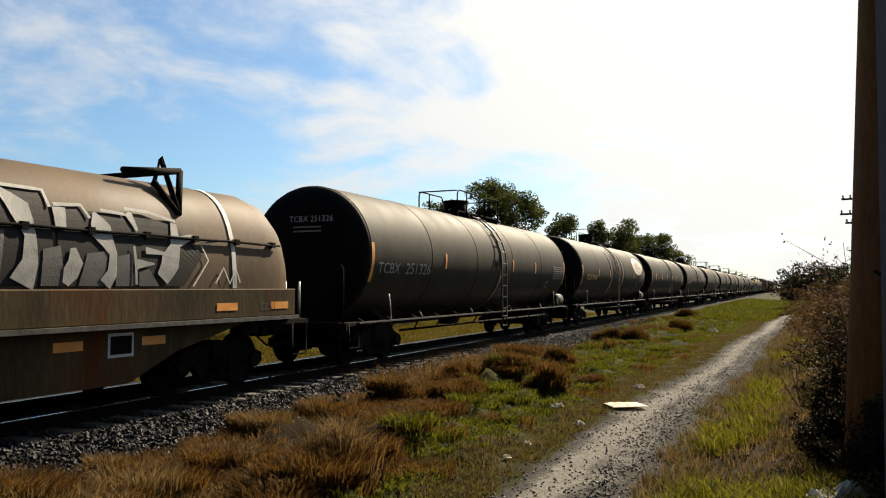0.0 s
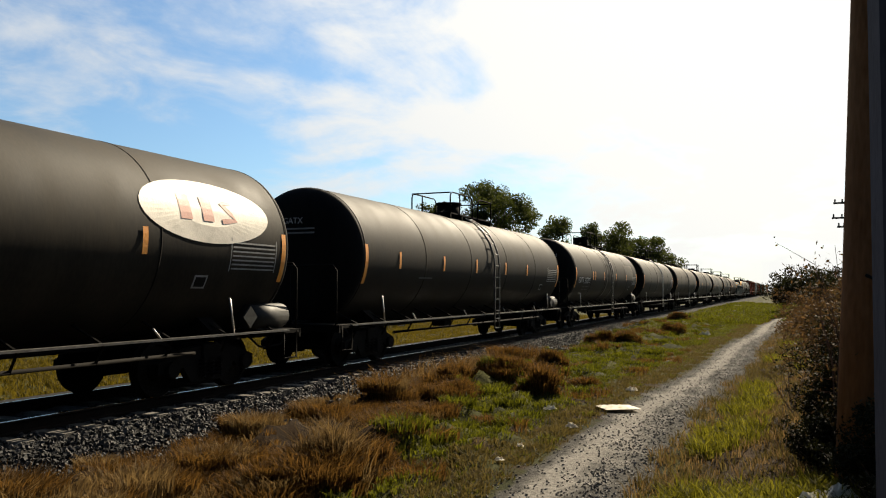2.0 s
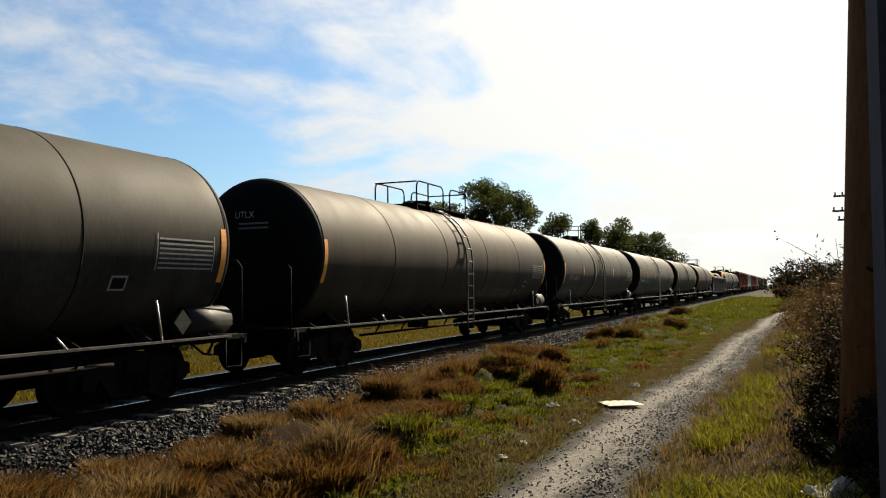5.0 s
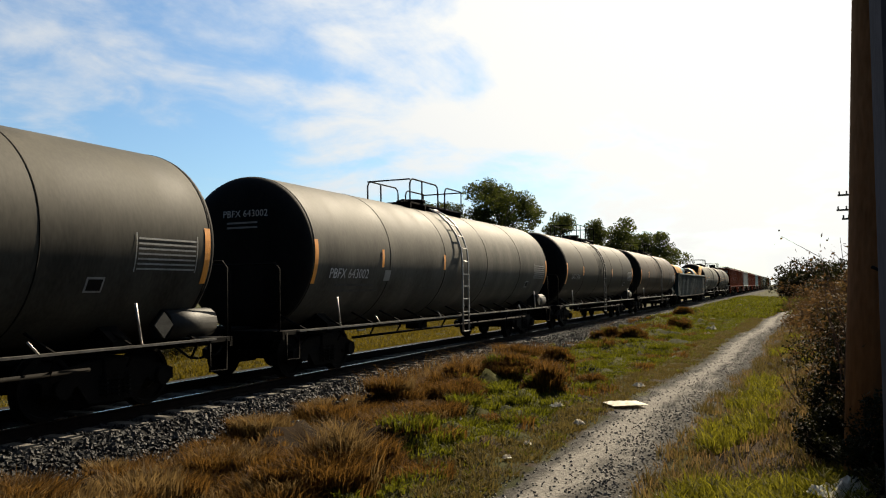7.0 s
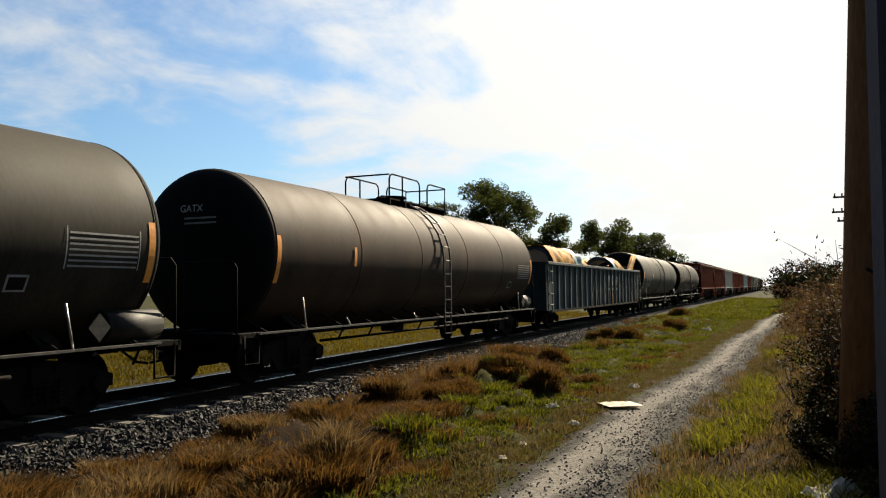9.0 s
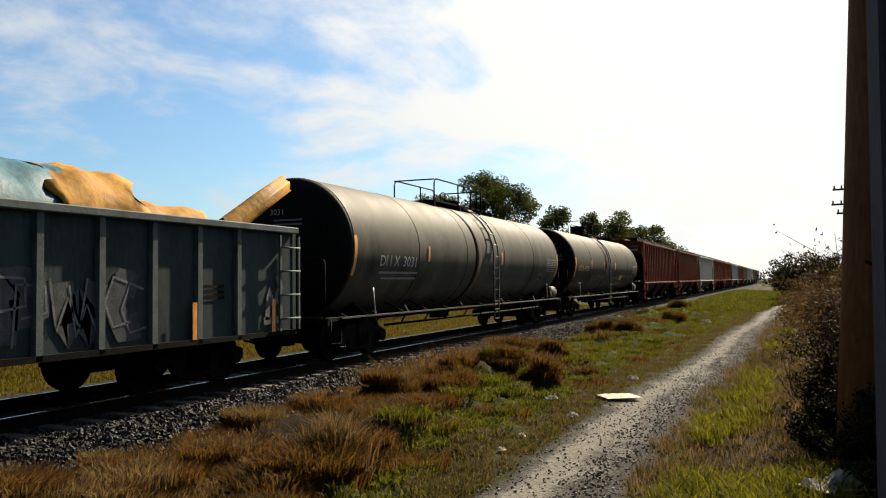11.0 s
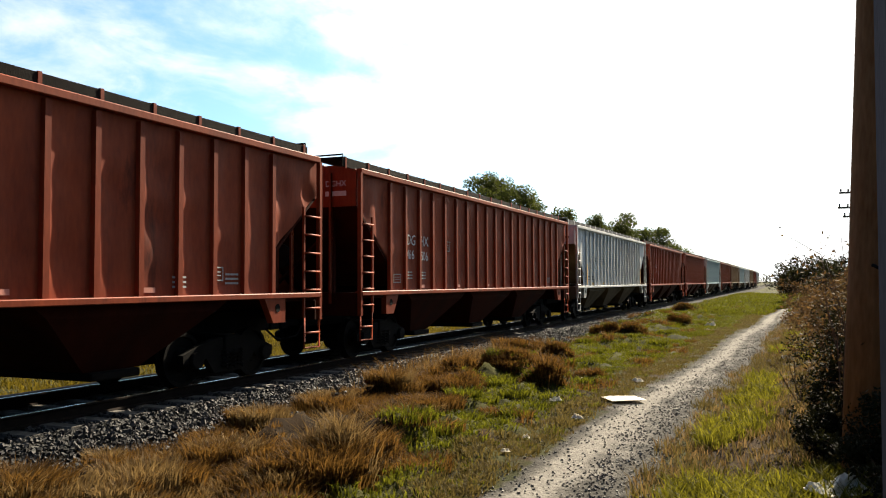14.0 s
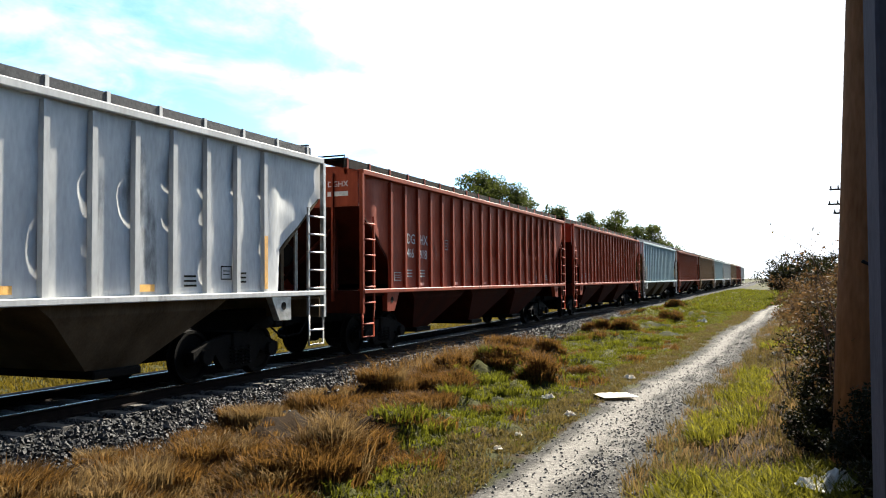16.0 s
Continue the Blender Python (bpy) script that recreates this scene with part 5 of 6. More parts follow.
STRAW = blade_material("dry_brown_grass", (0.018, 0.008, 0.0022), (0.32, 0.165, 0.037), 0.5)
PALE_STRAW = blade_material("pale_straw", (0.16, 0.095, 0.03), (0.38, 0.25, 0.10))
GREEN = blade_material("green_grass", (0.028, 0.036, 0.003), (0.27, 0.27, 0.018), 0.5)
YELLOW_GREEN = blade_material("yellow_green_grass", (0.08, 0.062, 0.014), (0.26, 0.195, 0.06))
# green taken darker to hold the shade of the right verge
DARK_LEAF = blade_material("leaf_darkened_for_shade", (0.010, 0.012, 0.003), (0.036, 0.036, 0.010), 0.2)
TREE_LEAF = blade_material("tree_leaf", (0.04, 0.056, 0.010), (0.16, 0.185, 0.037), 0.42)
DEAD_LEAF = blade_material("dead_leaf", (0.06, 0.034, 0.014), (0.24, 0.14, 0.055), 0.4)
DULL_LEAF = blade_material("dull_brown_leaf", (0.05, 0.033, 0.013), (0.17, 0.115, 0.045), 0.35)
BUSH_LEAF = blade_material("bush_leaf", (0.012, 0.014, 0.004), (0.055, 0.052, 0.017), 0.3)
TWIG = surface("dry_twig", (0.035, 0.020, 0.012), (0.10, 0.062, 0.04), 12, 0.85)
BARK = surface("tree_bark", (0.04, 0.03, 0.022), (0.11, 0.085, 0.06), 5, 0.9, 0, 0.4, 25)


def mesh_of(name, verts, faces, material):
    me = bpy.data.meshes.new(name)
    me.from_pydata(verts.tolist() if hasattr(verts, "tolist") else verts, [], faces)
    me.materials.append(material)
    return me


def blades(rng, tufts, width=0.011):
    """Tapered bent blades. tufts: rows of x, y, z, height, spread, count."""
    base, tall, lean = [], [], []
    for x, y, z, h, spread, k in tufts:
        k = int(k)
        a = rng.uniform(0, 6.283, k)
        r = spread * np.sqrt(rng.random(k))
        base.append(np.stack([x + r * np.cos(a), y + r * np.sin(a), np.full(k, z - 0.02)], 1))
        hh = h * rng.uniform(0.45, 1.1, k)
        tall.append(hh)
        b = a + rng.normal(0, 0.7, k)
        tip = hh * rng.uniform(0.15, 0.9, k)
        lean.append(np.stack([np.cos(b) * tip, np.sin(b) * tip], 1))
    base, tall, lean = np.concatenate(base), np.concatenate(tall), np.concatenate(lean)
    n = len(base)
    across = rng.uniform(0, 3.1416, n)
    w = width * rng.uniform(0.6, 1.4, n)[:, None]
    side = np.stack([np.cos(across), np.sin(across), np.zeros(n)], 1) * w
    mid = base + np.concatenate([lean * 0.32, tall[:, None] * 0.62], 1)
    tip = base + np.concatenate([lean, tall[:, None] * rng.uniform(0.75, 1.0, (n, 1))], 1)
    verts = np.stack([base - side, base + side, mid + side * 0.75, mid - side * 0.75, tip], 1).reshape(-1, 3)
    i = np.arange(n) * 5
    quads = np.stack([i, i + 1, i + 2, i + 3], 1).tolist()
    tris = np.stack([i + 3, i + 2, i + 4], 1).tolist()
    return verts, quads + tris


def grass(name, label, tufts, material, seed, width=0.011, category="grass"):
    rng = np.random.default_rng(seed)
    v, f = blades(rng, tufts, width)
    return tagged(new(name, mesh_of(name, v, f, material)), label, category, kind="stuff")


def spots(rng, count, xr, yr, power=1.5):
    y = yr[0] + (yr[1] - yr[0]) * rng.random(count) ** power
    x = rng.uniform(xr[0], xr[1], count)
    return x, y


rng = np.random.default_rng(21)
dry, pale, green, fringe, rough = [], [], [], [], []
for x, y in zip(*spots(rng, 3600, (-7.9, -3.4), (3.2, 26), 1.4)):
    edge = dry_edge(y) + 0.5 * noise.noise((x * 0.8, y * 0.8, 0.0))
    if x < edge and x > -6.72 - 0.045 * (y - 5) + 0.25 * noise.noise((y * 0.9, 2.0, 0.0)):
        if abs(noise.noise((x * 1.25, y * 0.95, 5.0))) < 0.015:
            continue
        clump = noise.noise((x * 0.9, y * 0.7, 7.0))
        h = 0.07 + 0.26 * max(0, clump + 0.2)
        (pale if rng.random() < 0.26 else dry).append((x, y, ground_height(x, y), h * 0.75, 0.11, 22))
for x, y in zip(*spots(rng, 17000, (-7.6, -1.0), (4.5, 75), 1.9)):
    edge = dry_edge(y) + 0.5 * noise.noise((x * 0.8, y * 0.8, 0.0))
    d = abs(x - path_middle(y))
    if x > edge - 0.25 and d > 0.58 and x < path_middle(y):
        kind = noise.noise((x * 0.7 + 5, y * 0.35, 1.0))
        z = ground_height(x, y)
        if d < 1.35 + 0.5 * kind:
            (fringe if rng.random() < 0.9 else green).append((x, y, z, 0.06 + 0.06 * rng.random(), 0.16, 30))
        elif kind > -0.46:
            green.append((x, y, z, 0.07 + 0.07 * rng.random(), 0.13, 18))
        else:
            dry.append((x, y, z, 0.22, 0.12, 10))
for x, y in zip(*spots(rng, 1100, (-7.7, -3.6), (3.2, 24), 1.35)):
    edge = dry_edge(y) + 0.4 * noise.noise((x * 0.8, y * 0.8, 0.0))
    if edge > x > -6.75 - 0.045 * (y - 5) and noise.noise((x * 0.6, y * 0.5, 3.0)) > -0.25:
        crest = abs(noise.noise((x * 1.25, y * 0.95, 5.0)))
        if crest < 0.045:
            continue
        s = rng.uniform(0.15, 0.42)
        (pale if rng.random() < 0.2 else dry).append((x, y, ground_height(x, y) + 0.01, 0.08 + 0.45 * s, s, 2000 * s))
for x, y in zip(*spots(rng, 420, (-7.2, -3.0), (8, 60), 1.5)):
    if dry_edge(y) < x < path_middle(y) - 1.4:
        s = rng.uniform(0.15, 0.35)
        (green if rng.random() < 0.75 else dry).append((x, y, ground_height(x, y), 0.10 + 0.28 * s, s, 900 * s))
for x, y in ((-4.9, 17.6), (-5.6, 16.8), (-6.6, 19.0), (-5.0, 35.5), (-6.3, 30.0), (-5.4, 25.0), (-4.3, 15.0), (-6.9, 22.0), (-7.0, 40.0), (-6.2, 21.0)):
    for k in range(9):
        xx, yy = x + rng.normal(0, 0.16), y + rng.normal(0, 0.16)
        dry.append((xx, yy, ground_height(xx, yy), 0.42, 0.14, 22))
# brown tussocks on the hummocks of the green strip
for hx, hy, r, h in HUMMOCKS:
    for k in range(int(300 * r)):
        a, q = rng.uniform(0, 6.283), r * math.sqrt(rng.random())
        xx, yy = hx + q * math.cos(a), hy + q * math.sin(a)
        dry.append((xx, yy, ground_height(xx, yy), 0.13 + 0.10 * rng.random(), 0.10, 34))
for k in range(26):
    xx, yy = -4.45 + rng.normal(0, 0.14), 7.5 + rng.normal(0, 0.14)
    pale.append((xx, yy, ground_height(xx, yy) + 0.04, 0.50, 0.10, 34))
for x, y in zip(*spots(rng, 260, (-7.4, -6.4), (13, 19), 1.0)):
    (pale if rng.random() < 0.4 else dry).append((x, y, ground_height(x, y), 0.62, 0.08, 6))
for x, y in zip(*spots(rng, 9000, (-1.9, 3.0), (3.6, 45), 1.8)):
    d = x - path_middle(y)
    if d < 0.82 + 0.2 * noise.noise((x, y, 4.0)):
        continue
    z, kind = ground_height(x, y), noise.noise((x * 0.8, y * 0.4, 11.0))
    if d < 1.2 or (y > 8.5 and kind < 0.25):
        (pale if kind > -0.1 and rng.random() < 0.5 else fringe).append((x, y, z, 0.12 + 0.10 * rng.random(), 0.10, 10))
    else:
        rough.append((x, y, z, 0.16 + 0.14 * rng.random(), 0.12, 24))
grass("dry_grass", "dense brown dry grass beside the ballast", dry, STRAW, 1, 0.0065)
grass("straw_tufts", "pale straw-coloured grass tufts", pale, PALE_STRAW, 2, 0.006)
grass("green_grass", "short green grass between track and path", green, GREEN, 3, 0.009)
grass("path_edge_grass", "sparse yellowish grass along the path", fringe, YELLOW_GREEN, 4, 0.007)
grass("verge_grass", "taller green verge grass beside the path", rough, blade_material("verge_green", (0.05, 0.05, 0.004), (0.36, 0.33, 0.028), 0.55), 5, 0.008)
field = []
for x, y in zip(*spots(rng, 7000, (-26, -12.6), (6, 70), 1.4)):
    field.append((x, y, ground_height(x, y), 0.14 + 0.16 * rng.random(), 0.25, 22))
grass("field_grass", "yellow-green field grass behind the track", field, blade_material("field_yellow_green", (0.06, 0.048, 0.006), (0.32, 0.235, 0.022), 0.45), 6, 0.012)
meadow = []
for x, y in zip(*spots(rng, 3200, (-7.4, 1.5), (52, 135), 1.2)):
    if abs(x - path_middle(y)) > 0.9 or y > 62:
        meadow.append((x, y, ground_height(x, y), 0.14 + 0.16 * rng.random(), 0.5, 16))
grass("far_strip_grass", "yellow-green grass where the path runs out", meadow, GREEN, 8, 0.03)


def leaf_cloud(rng, clumps, size, per):
    """Leaves as small folded quads scattered in clumps of x, y, z, radius."""
    out = []
    for x, y, z, r in clumps:
        k = int(per * r * r)
        d = rng.normal(0, 1, (k, 3))
        d /= np.linalg.norm(d, axis=1)[:, None]
        out.append(np.array([x, y, z]) + d * (r * rng.random((k, 1)) ** 0.45) * np.array([1, 1, 0.8]))
    c = np.concatenate(out)
    n = len(c)
    u = rng.normal(0, 1, (n, 3))
    u /= np.linalg.norm(u, axis=1)[:, None]
    v = np.cross(u, rng.normal(0, 1, (n, 3)))
    v /= np.linalg.norm(v, axis=1)[:, None]
    s = size * rng.uniform(0.6, 1.4, (n, 1))
    verts = np.stack([c - u * s, c + v * s * 0.45, c + u * s, c - v * s * 0.45], 1).reshape(-1, 3)
    i = np.arange(n) * 4
    return verts, np.stack([i, i + 1, i + 2, i + 3], 1).tolist()


def tree(label, x, y, base, height, width, seed, crown_from=0.3):
    """A tapered trunk, limbs that fork, and leaf clumps at the limbs' ends."""
    rng = np.random.default_rng(seed)
    t = thing("tree", label, "tree", group="trees behind the track", at=pose(x + 0.008 * y, y, base))
    bm = bmesh.new()
    r = 0.022 * height
    trunk = [(0.15 * math.sin(i * 0.9) * i / 5, 0.1 * math.cos(i) * i / 5, height * 0.62 * i / 5) for i in range(6)]
    tube(bm, trunk, r, 9, r * 0.35)
    part("trunk", bm, BARK, t)
    clumps = []
    bm = bmesh.new()
    for k in range(18):
        a, f = rng.uniform(0, 6.283), rng.uniform(0.25, 1.0)
        z0 = height * 0.62 * f
        reach = width * 0.5 * rng.uniform(0.45, 1.0) * (1.15 - 0.55 * f)
        top = min(height * 0.93, z0 + height * rng.uniform(0.08, 0.32))
        p0 = (0, 0, z0)
        p1 = (math.cos(a) * reach * 0.5, math.sin(a) * reach * 0.5, z0 + (top - z0) * 0.6)
        p2 = (math.cos(a) * reach, math.sin(a) * reach, top)
        tube(bm, [p0, p1, p2], r * 0.3, 6, r * 0.08)
        for q in range(4):
            cr = width * rng.uniform(0.06, 0.15)
            clumps.append((p2[0] + rng.normal(0, width * 0.09), p2[1] + rng.normal(0, width * 0.09), min(height - cr * 0.7, p2[2] + rng.normal(0, height * 0.05)), cr))
    for q in range(6):
        clumps.append((rng.normal(0, width * 0.13), rng.normal(0, width * 0.13), height * rng.uniform(0.72, 0.93), width * rng.uniform(0.11, 0.19)))
    part("limb", bm, BARK, t)
    v, f = leaf_cloud(rng, clumps, 0.17, 170)
    part("crown", mesh_of("crown", v, f, TREE_LEAF), TREE_LEAF, t, "ragged dark green crown")
    return t


tree("tall dark green tree with a ragged crown behind the train", -36.3, 103.5, -0.5, 17.4, 12.0, 3)
tree("smaller dark green tree beside a taller one", -43.4, 101.5, -0.5, 14.6, 7.0, 5)
tree("low dark green tree with gaps in its crown", -29.0, 107.0, -0.5, 12.4, 8.5, 8)
tree("broad dark green tree behind the track", -26.0, 127.0, -0.5, 12.8, 11.0, 12)
tree("broad dark green tree with a low spreading crown", -22.0, 131.0, -0.5, 11.6, 9.5, 14)


def shrub(label, x, y, height, width, seed, leaf, leaf_size, per, stems=16, group="shrubs", twig=TWIG, droop=0.5, clump=0.16):
    rng = np.random.default_rng(seed)
    s = thing("shrub", label, "shrub", group=group, at=pose(x + 0.008 * y, y, ground_height(x, y) - 0.03))
    bm = bmesh.new()
    clumps = []
    for k in range(stems):
        a, reach = rng.uniform(0, 6.283), width * 0.5 * rng.uniform(0.2, 1.0)
        h = height * rng.uniform(0.55, 1.0) * (1 - droop * 0.35 * (reach / (width * 0.5)) ** 2)
        pts = [(math.cos(a) * reach * f ** 1.3 + rng.normal(0, 0.02 * height), math.sin(a) * reach * f ** 1.3 + rng.normal(0, 0.02 * height), h * f) for f in (0, 0.35, 0.7, 1.0)]
        tube(bm, pts, 0.006 * height ** 0.5 + 0.004, 4, 0.002)
        for q in range(5):
            f = rng.uniform(0.35, 1.0)
            j = min(2, int(f * 3))
            p = [u + (w - u) * (f * 3 - j) for u, w in zip(pts[j], pts[j + 1])]
            b = rng.uniform(0, 6.283)
            L = 0.18 * height * rng.uniform(0.4, 1.0)
            e = (p[0] + math.cos(b) * L, p[1] + math.sin(b) * L, p[2] + L * rng.uniform(0.1, 0.8))
            tube(bm, [p, e], 0.004, 3, 0.0015)
            clumps.append((*e, clump * height * rng.uniform(0.4, 1.0)))
    part("stem", bm, twig, s)
    v, f = leaf_cloud(rng, clumps, leaf_size, per)
    part("foliage", mesh_of("foliage", v, f, leaf), leaf, s)
    return s


# dry brown thicket on the verge
for k, (x, y, h, w) in enumerate(((0.55, 12.5, 1.75, 1.5), (1.1, 14.5, 1.9, 1.8), (0.7, 17.5, 1.8, 1.8), (1.7, 17.0, 2.0, 2.0), (0.6, 21.5, 1.7, 2.0), (1.8, 23.0, 2.0, 2.4), (1.0, 27.0, 1.9, 2.4), (1.45, 11.0, 1.9, 1.5), (2.4, 30.0, 2.4, 3.0), (0.4, 32.0, 1.6, 2.2))):
    shrub("dry brown leafless shrub tangled on the verge", x, y, h, w, 40 + k, DEAD_LEAF, 0.028, 900, 22, "dry verge shrubs")
for k, (x, y, h, w) in enumerate(((1.05, 10.0, 1.6, 1.4), (1.4, 8.7, 1.8, 1.4), (1.1, 11.7, 1.7, 1.6), (1.7, 12.8, 2.0, 1.8), (0.8, 9.0, 1.1, 1.0))):
    shrub("dense shaded shrub of brown twigs and dull leaves", x, y, h, w, 60 + k, DULL_LEAF, 0.026, 900, 26, "dry verge shrubs", droop=0.7, clump=0.2)
# low weeds under them, leaf colour darkened to carry the verge's shade
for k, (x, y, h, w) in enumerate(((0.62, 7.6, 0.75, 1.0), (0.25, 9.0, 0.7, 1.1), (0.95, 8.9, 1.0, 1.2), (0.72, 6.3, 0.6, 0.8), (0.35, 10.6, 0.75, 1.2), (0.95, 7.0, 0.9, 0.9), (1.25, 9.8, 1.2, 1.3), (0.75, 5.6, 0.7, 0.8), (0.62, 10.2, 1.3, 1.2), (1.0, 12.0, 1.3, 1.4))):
    shrub("dark green leafy weed, verge shade put into its colour", x, y, h, w, 70 + k, DARK_LEAF, 0.02, 5200, 16, "verge weeds", clump=0.22)
# unseen bushes added beside and behind the eye, blocking sky light and shading the verge
for k, (x, y, h, w) in enumerate(((2.7, 9.5, 3.2, 2.6), (2.9, 12.8, 3.5, 2.6), (3.6, 17.0, 3.6, 3.0), (3.4, 5.0, 3.4, 3.0), (4.4, 0.5, 3.8, 4.0), (4.6, -4.0, 4.2, 4.5), (4.4, -9.0, 4.0, 4.5), (4.8, -14.0, 4.4, 5.0), (4.6, -20.0, 4.2, 5.0), (6.5, 22.0, 4.0, 4.5), (7.0, 8.0, 4.6, 4.5), (7.4, -6.0, 4.8, 5.0))):
    shrub("unseen brown-green bush added to block sky light", x, y, h, w, 150 + k, BUSH_LEAF, 0.09, 330, 26, "verge thicket", droop=0.7, clump=0.2)
# tall sparse twigs against the sky
for k, (x, y, h, w) in enumerate(((0.42, 8.8, 2.25, 0.8), (0.55, 9.5, 2.6, 0.8), (0.62, 8.4, 2.0, 0.7))):
    shrub("tall sparse weed stalk with few leaves", x, y, h, w, 90 + k, DEAD_LEAF, 0.022, 120, 6, "tall weeds", droop=0.1)
shrub("bare forked dry weed beside the path", 0.0, 13.0, 1.05, 1.3, 97, DEAD_LEAF, 0.02, 90, 6, "tall weeds", droop=0.1)
# far shrubs where the path ends, and behind the track
for k, (x, y, h, w) in enumerate(((0.9, 66, 3.7, 5.6), (3.0, 62, 3.4, 5.0), (4.8, 60, 3.4, 5.0), (-0.8, 80, 3.4, 4.6), (1.6, 50, 2.2, 3.6), (7.5, 58, 4.0, 6.0))):
    shrub("dense dark green bush at the end of the path", x, y, h, w, 110 + k, BUSH_LEAF, 0.10, 200, 26, "far bushes", droop=0.9, clump=0.2)
for k, (x, y, h, w) in enumerate(((-20.5, 14.5, 1.3, 3.4), (-19.0, 21.0, 0.9, 3.0), (-23.0, 30.0, 1.4, 4.0), (-21.0, 42.0, 1.2, 4.0), (-26.0, 22.0, 1.5, 4.0))):
    shrub("low olive bush in the field behind the track", x, y, h, w, 130 + k, BUSH_LEAF, 0.05, 800, 22, "field bushes", droop=0.9, clump=0.24)

# ---- poles ----
CEMENT = surface("stained_concrete_pole", (0.13, 0.055, 0.02), (0.34, 0.17, 0.08), 1.4, 0.9, 0, 0.25, 30, 0.2, gloss=0.04, rust=(0.18, 0.08, 0.03), patch=0.5)
POST_GREY = surface("grey_violet_concrete", (0.05, 0.045, 0.05), (0.10, 0.09, 0.10), 2.5, 0.9, 0, 0.25, 35, 0.4, gloss=0.05)
pole = thing("utility_pole", "tapered round concrete utility pole stained brown", "utility pole", at=pose(0.61, 8.2, ground_height(0.7, 8.2)) @ pose(0, 0, 0, 0, 2.1, 0))
bm = bmesh.new()
tube(bm, [(0, 0, -0.15), (0, 0, 2.0), (0, 0, 5.0), (0, 0, 8.5)], 0.235, 28, 0.12)
part("shaft", bm, CEMENT, pole)
bm = bmesh.new()
tube(bm, [(-0.02, -0.235, 1.9), (0.05, -0.3, 1.86), (0.14, -0.24, 1.9)], 0.016, 6)
part("step_bolt", bm, IRON, pole)
bm = bmesh.new()
box(bm, -0.16, 0.16, -0.14, 0.14, -0.1, 6.0)
post = tagged(new("concrete_post", finish(bm, "concrete_post", POST_GREY, 0.015)), "grey square concrete post standing in the weeds", "post")
post.matrix_world = pose(0.55, 4.3, ground_height(0.52, 4.3), 0, 0.4, 6)

far_pole = thing("power_pole", "distant wooden power pole with cross-arms", "power pole", at=pose(4.0, 60, -0.4))
bm = bmesh.new()
tube(bm, [(0, 0, 0), (0, 0, 8.6)], 0.15, 10, 0.1)
part("shaft", bm, BARK, far_pole)
for z, half in ((7.9, 0.9), (6.9, 1.0), (6.3, 0.7)):
    arm = part("cross_arm", boxes((-half, half, -0.06, 0.06, z - 0.06, z + 0.06)), BARK, far_pole)
    for x in (-half + 0.1, -half * 0.4, half * 0.4, half - 0.1):
        bm = bmesh.new()
        tube(bm, [(x, 0, z + 0.06), (x, 0, z + 0.26)], 0.05, 8)
        part("insulator", bm, CONCRETE, arm)

# ---- litter ----
PAPER_WHITE = surface("dirty_white_paper", (0.5, 0.45, 0.36), (0.8, 0.75, 0.63), 9, 0.8, through_light=0.4)


def scrap(name, label, category, x, y, w, d, h, seed, material=PAPER_WHITE):
    """A crumpled sheet or bag lying on the ground."""
    bm = bmesh.new()
    k = 9
    g = [[bm.verts.new(((i / k - 0.5) * w, (j / k - 0.5) * d, h * max(0.02, 0.35 + 0.9 * noise.noise((i * 0.45 + seed, j * 0.45, seed))) * (math.sin(math.pi * i / k) * math.sin(math.pi * j / k)) ** 0.4 + 0.01))
          for j in range(k + 1)] for i in range(k + 1)]
    for i in range(k):
        for j in range(k):
            bm.faces.new((g[i][j], g[i + 1][j], g[i + 1][j + 1], g[i][j + 1]))
    ob = tagged(new(name, finish(bm, name, material)), label, category, "litter")
    ob.modifiers.new("thick", "SOLIDIFY").thickness = 0.006
    ob.matrix_world = pose(x + 0.008 * y, y, ground_height(x + 0.008 * y, y) + (0.1 if name == "plastic_bag" else 0.03), 0, 0, seed * 37)
    return ob


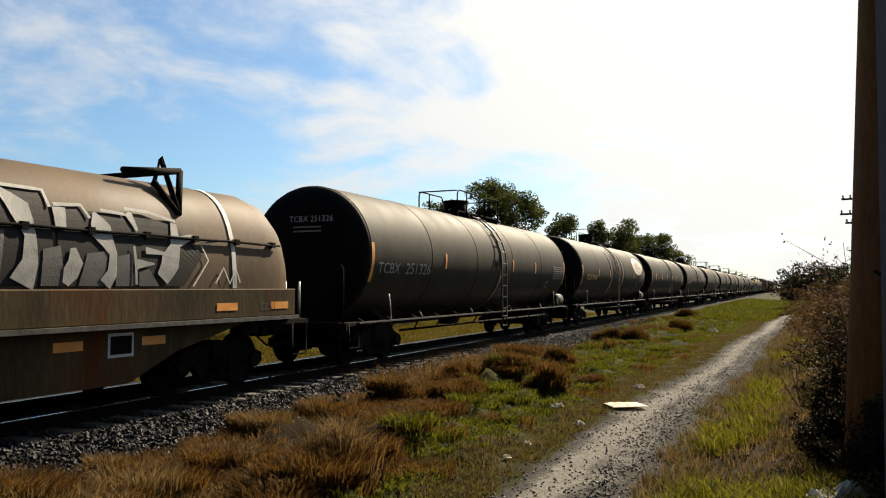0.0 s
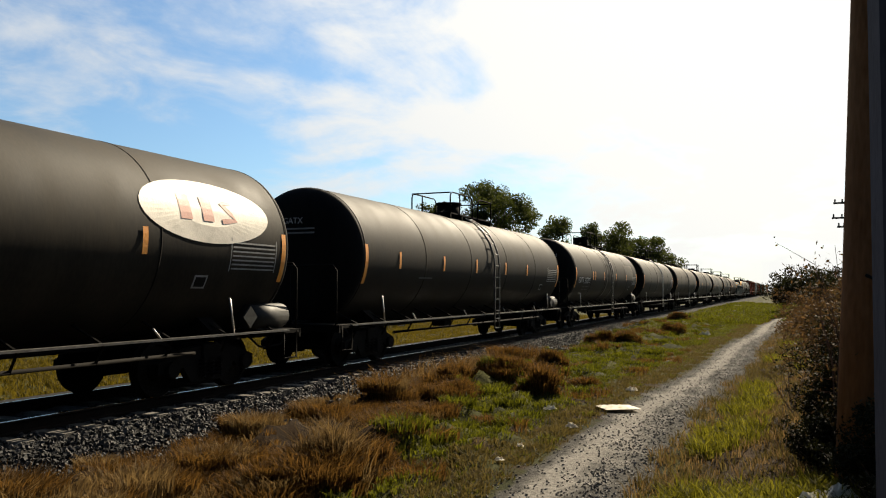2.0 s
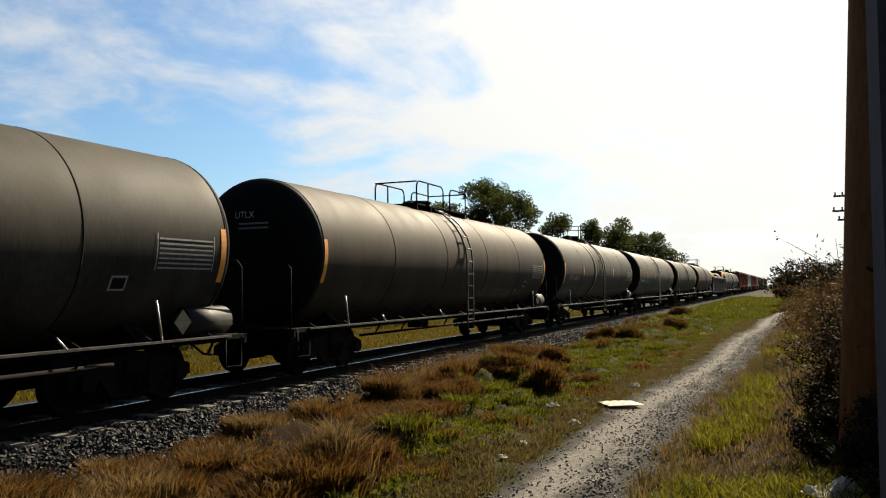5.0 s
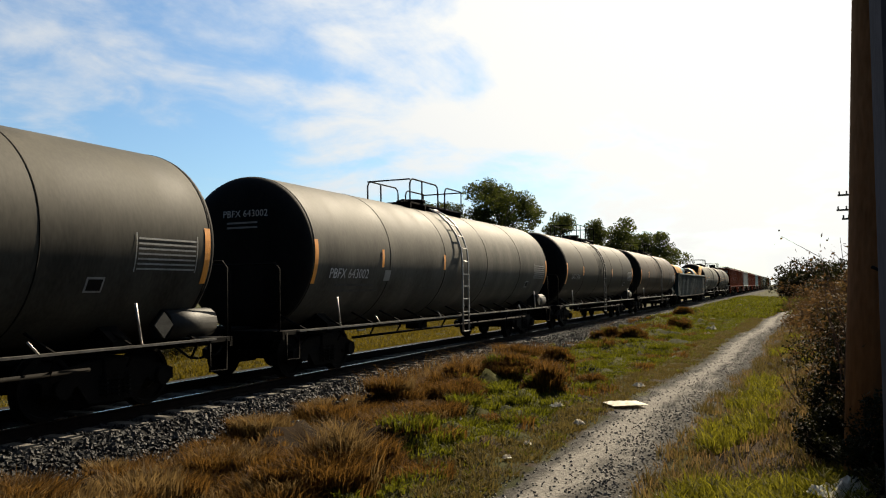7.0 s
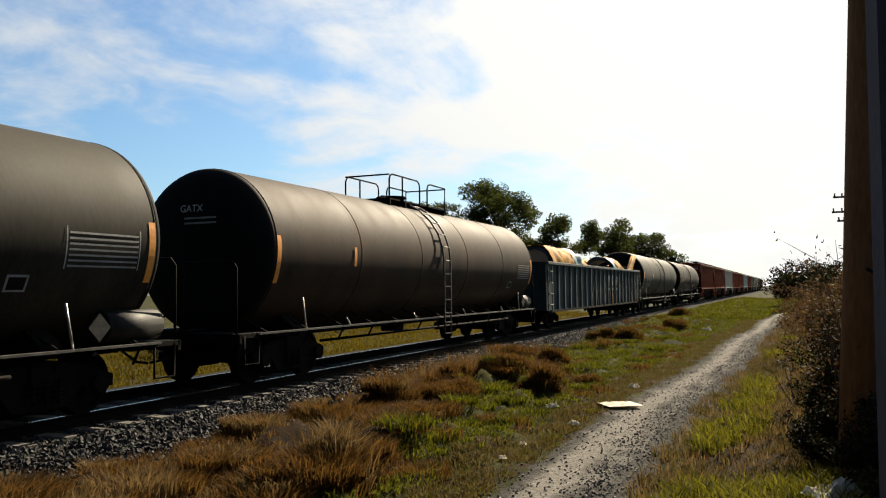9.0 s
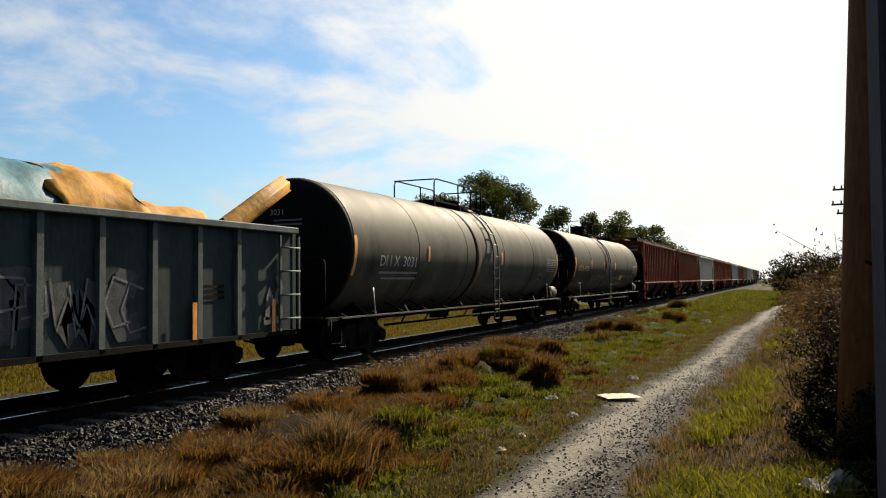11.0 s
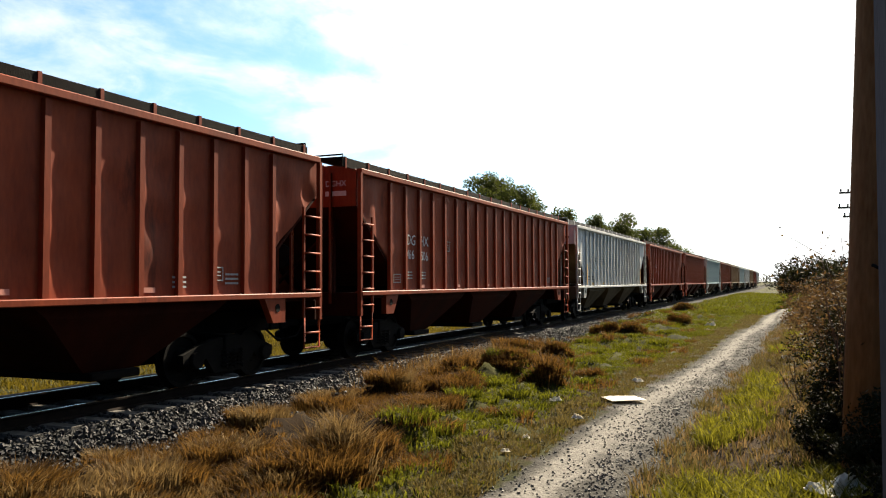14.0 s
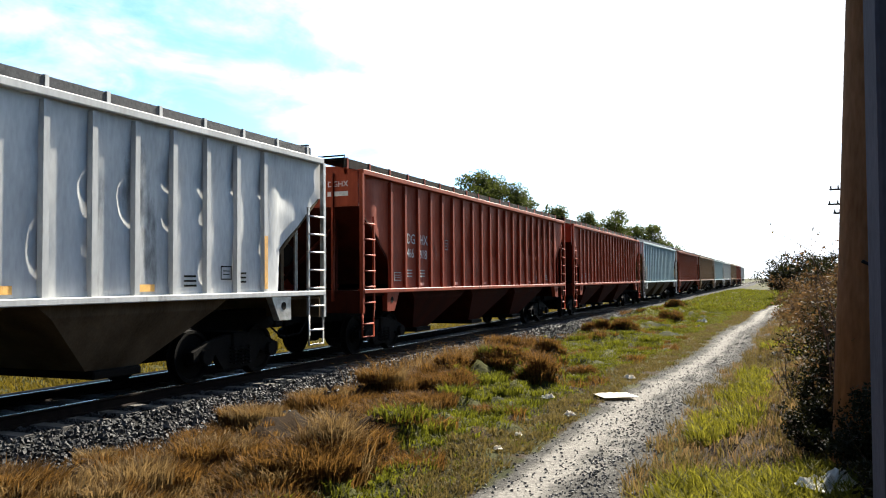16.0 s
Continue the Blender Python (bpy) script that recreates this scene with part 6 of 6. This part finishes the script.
scrap("cardboard_sheet", "flattened pale cardboard sheet lying beside the path", "cardboard", -2.72, 13.7, 0.6, 0.5, 0.05, 0.9)
for k, (x, y, w) in enumerate(((-3.75, 13.2, 0.2), (-4.75, 11.3, 0.17), (-3.0, 11.7, 0.16), (-3.6, 37.5, 0.45), (-4.4, 15.6, 0.25), (-4.0, 16.2, 0.2), (-3.3, 10.2, 0.12), (-3.4, 34.0, 0.3), (0.9, 33.0, 0.5), (-3.2, 9.1, 0.1), (0.2, 41, 0.5), (1.1, 15.0, 0.3), (-3.0, 16.5, 0.22))):
    scrap("litter_scrap", "crumpled white scrap of litter in the grass", "litter", x, y, w, w * 0.8, w * 0.55, 1.7 + k)
scrap("plastic_bag", "crumpled white plastic bag in the verge grass", "plastic bag", 0.27, 7.2, 0.5, 0.34, 0.2, 6.2)
scrap("pale_stone", "pale flat stone at the edge of the ballast", "stone", -7.55, 8.5, 0.2, 0.14, 0.12, 9.4, CONCRETE)

# ---- far ridge closing the field ----
bm = bmesh.new()
ridge = []
for i in range(61):
    a = radians(100 + i * 3.0)
    h = 9 + 7 * noise.noise((i * 0.35, 2.0, 0.0))
    d = 560
    ridge.append((bm.verts.new((d * math.cos(a), d * math.sin(a), -2)), bm.verts.new((d * 1.06 * math.cos(a), d * 1.06 * math.sin(a), h))))
for (a, b), (c, e) in zip(ridge, ridge[1:]):
    bm.faces.new((a, c, e, b))
tagged(new("backdrop_ridge", finish(bm, "backdrop_ridge", surface("hazy_wooded_ridge", (0.05, 0.07, 0.07), (0.10, 0.12, 0.11), 0.03, 0.95))), "low hazy wooded ridge beyond the field", "ridge", kind="structure")


# ---- the train rolls towards the camera ----
ROLLED = [(0.0, 0.0), (1.5, 27.71), (3.5, 64.63), (7.0, 129.31), (11.0, 203.1), (12.5, 230.5), (14.5, 266.8), (16.0, 294.1)]


def motions():
    for car, y, load in TRAIN:
        rows = [(t, pose(TRACK_X, y - s, 0)) for t, s in ROLLED]
        for ob in (car, *load):
            walk(ob, rows)
    # every wheelset turns by the distance rolled
    first = AXLES[0]
    turns, times = [], [t for t, _ in ROLLED]
    for k in range(16 * FPS + 1):
        rolled = float(np.interp(k / FPS, times, [s for _, s in ROLLED]))
        turns.append((k / FPS, Matrix.Rotation(rolled / 0.425, 4, "X")))
    walk(first, turns)
    action = first.animation_data.action
    for axle in AXLES[1:]:
        axle.rotation_mode = "QUATERNION"
        axle.animation_data_create().action = action
        axle.animation_data.action_slot = action.slots[0]


motions()
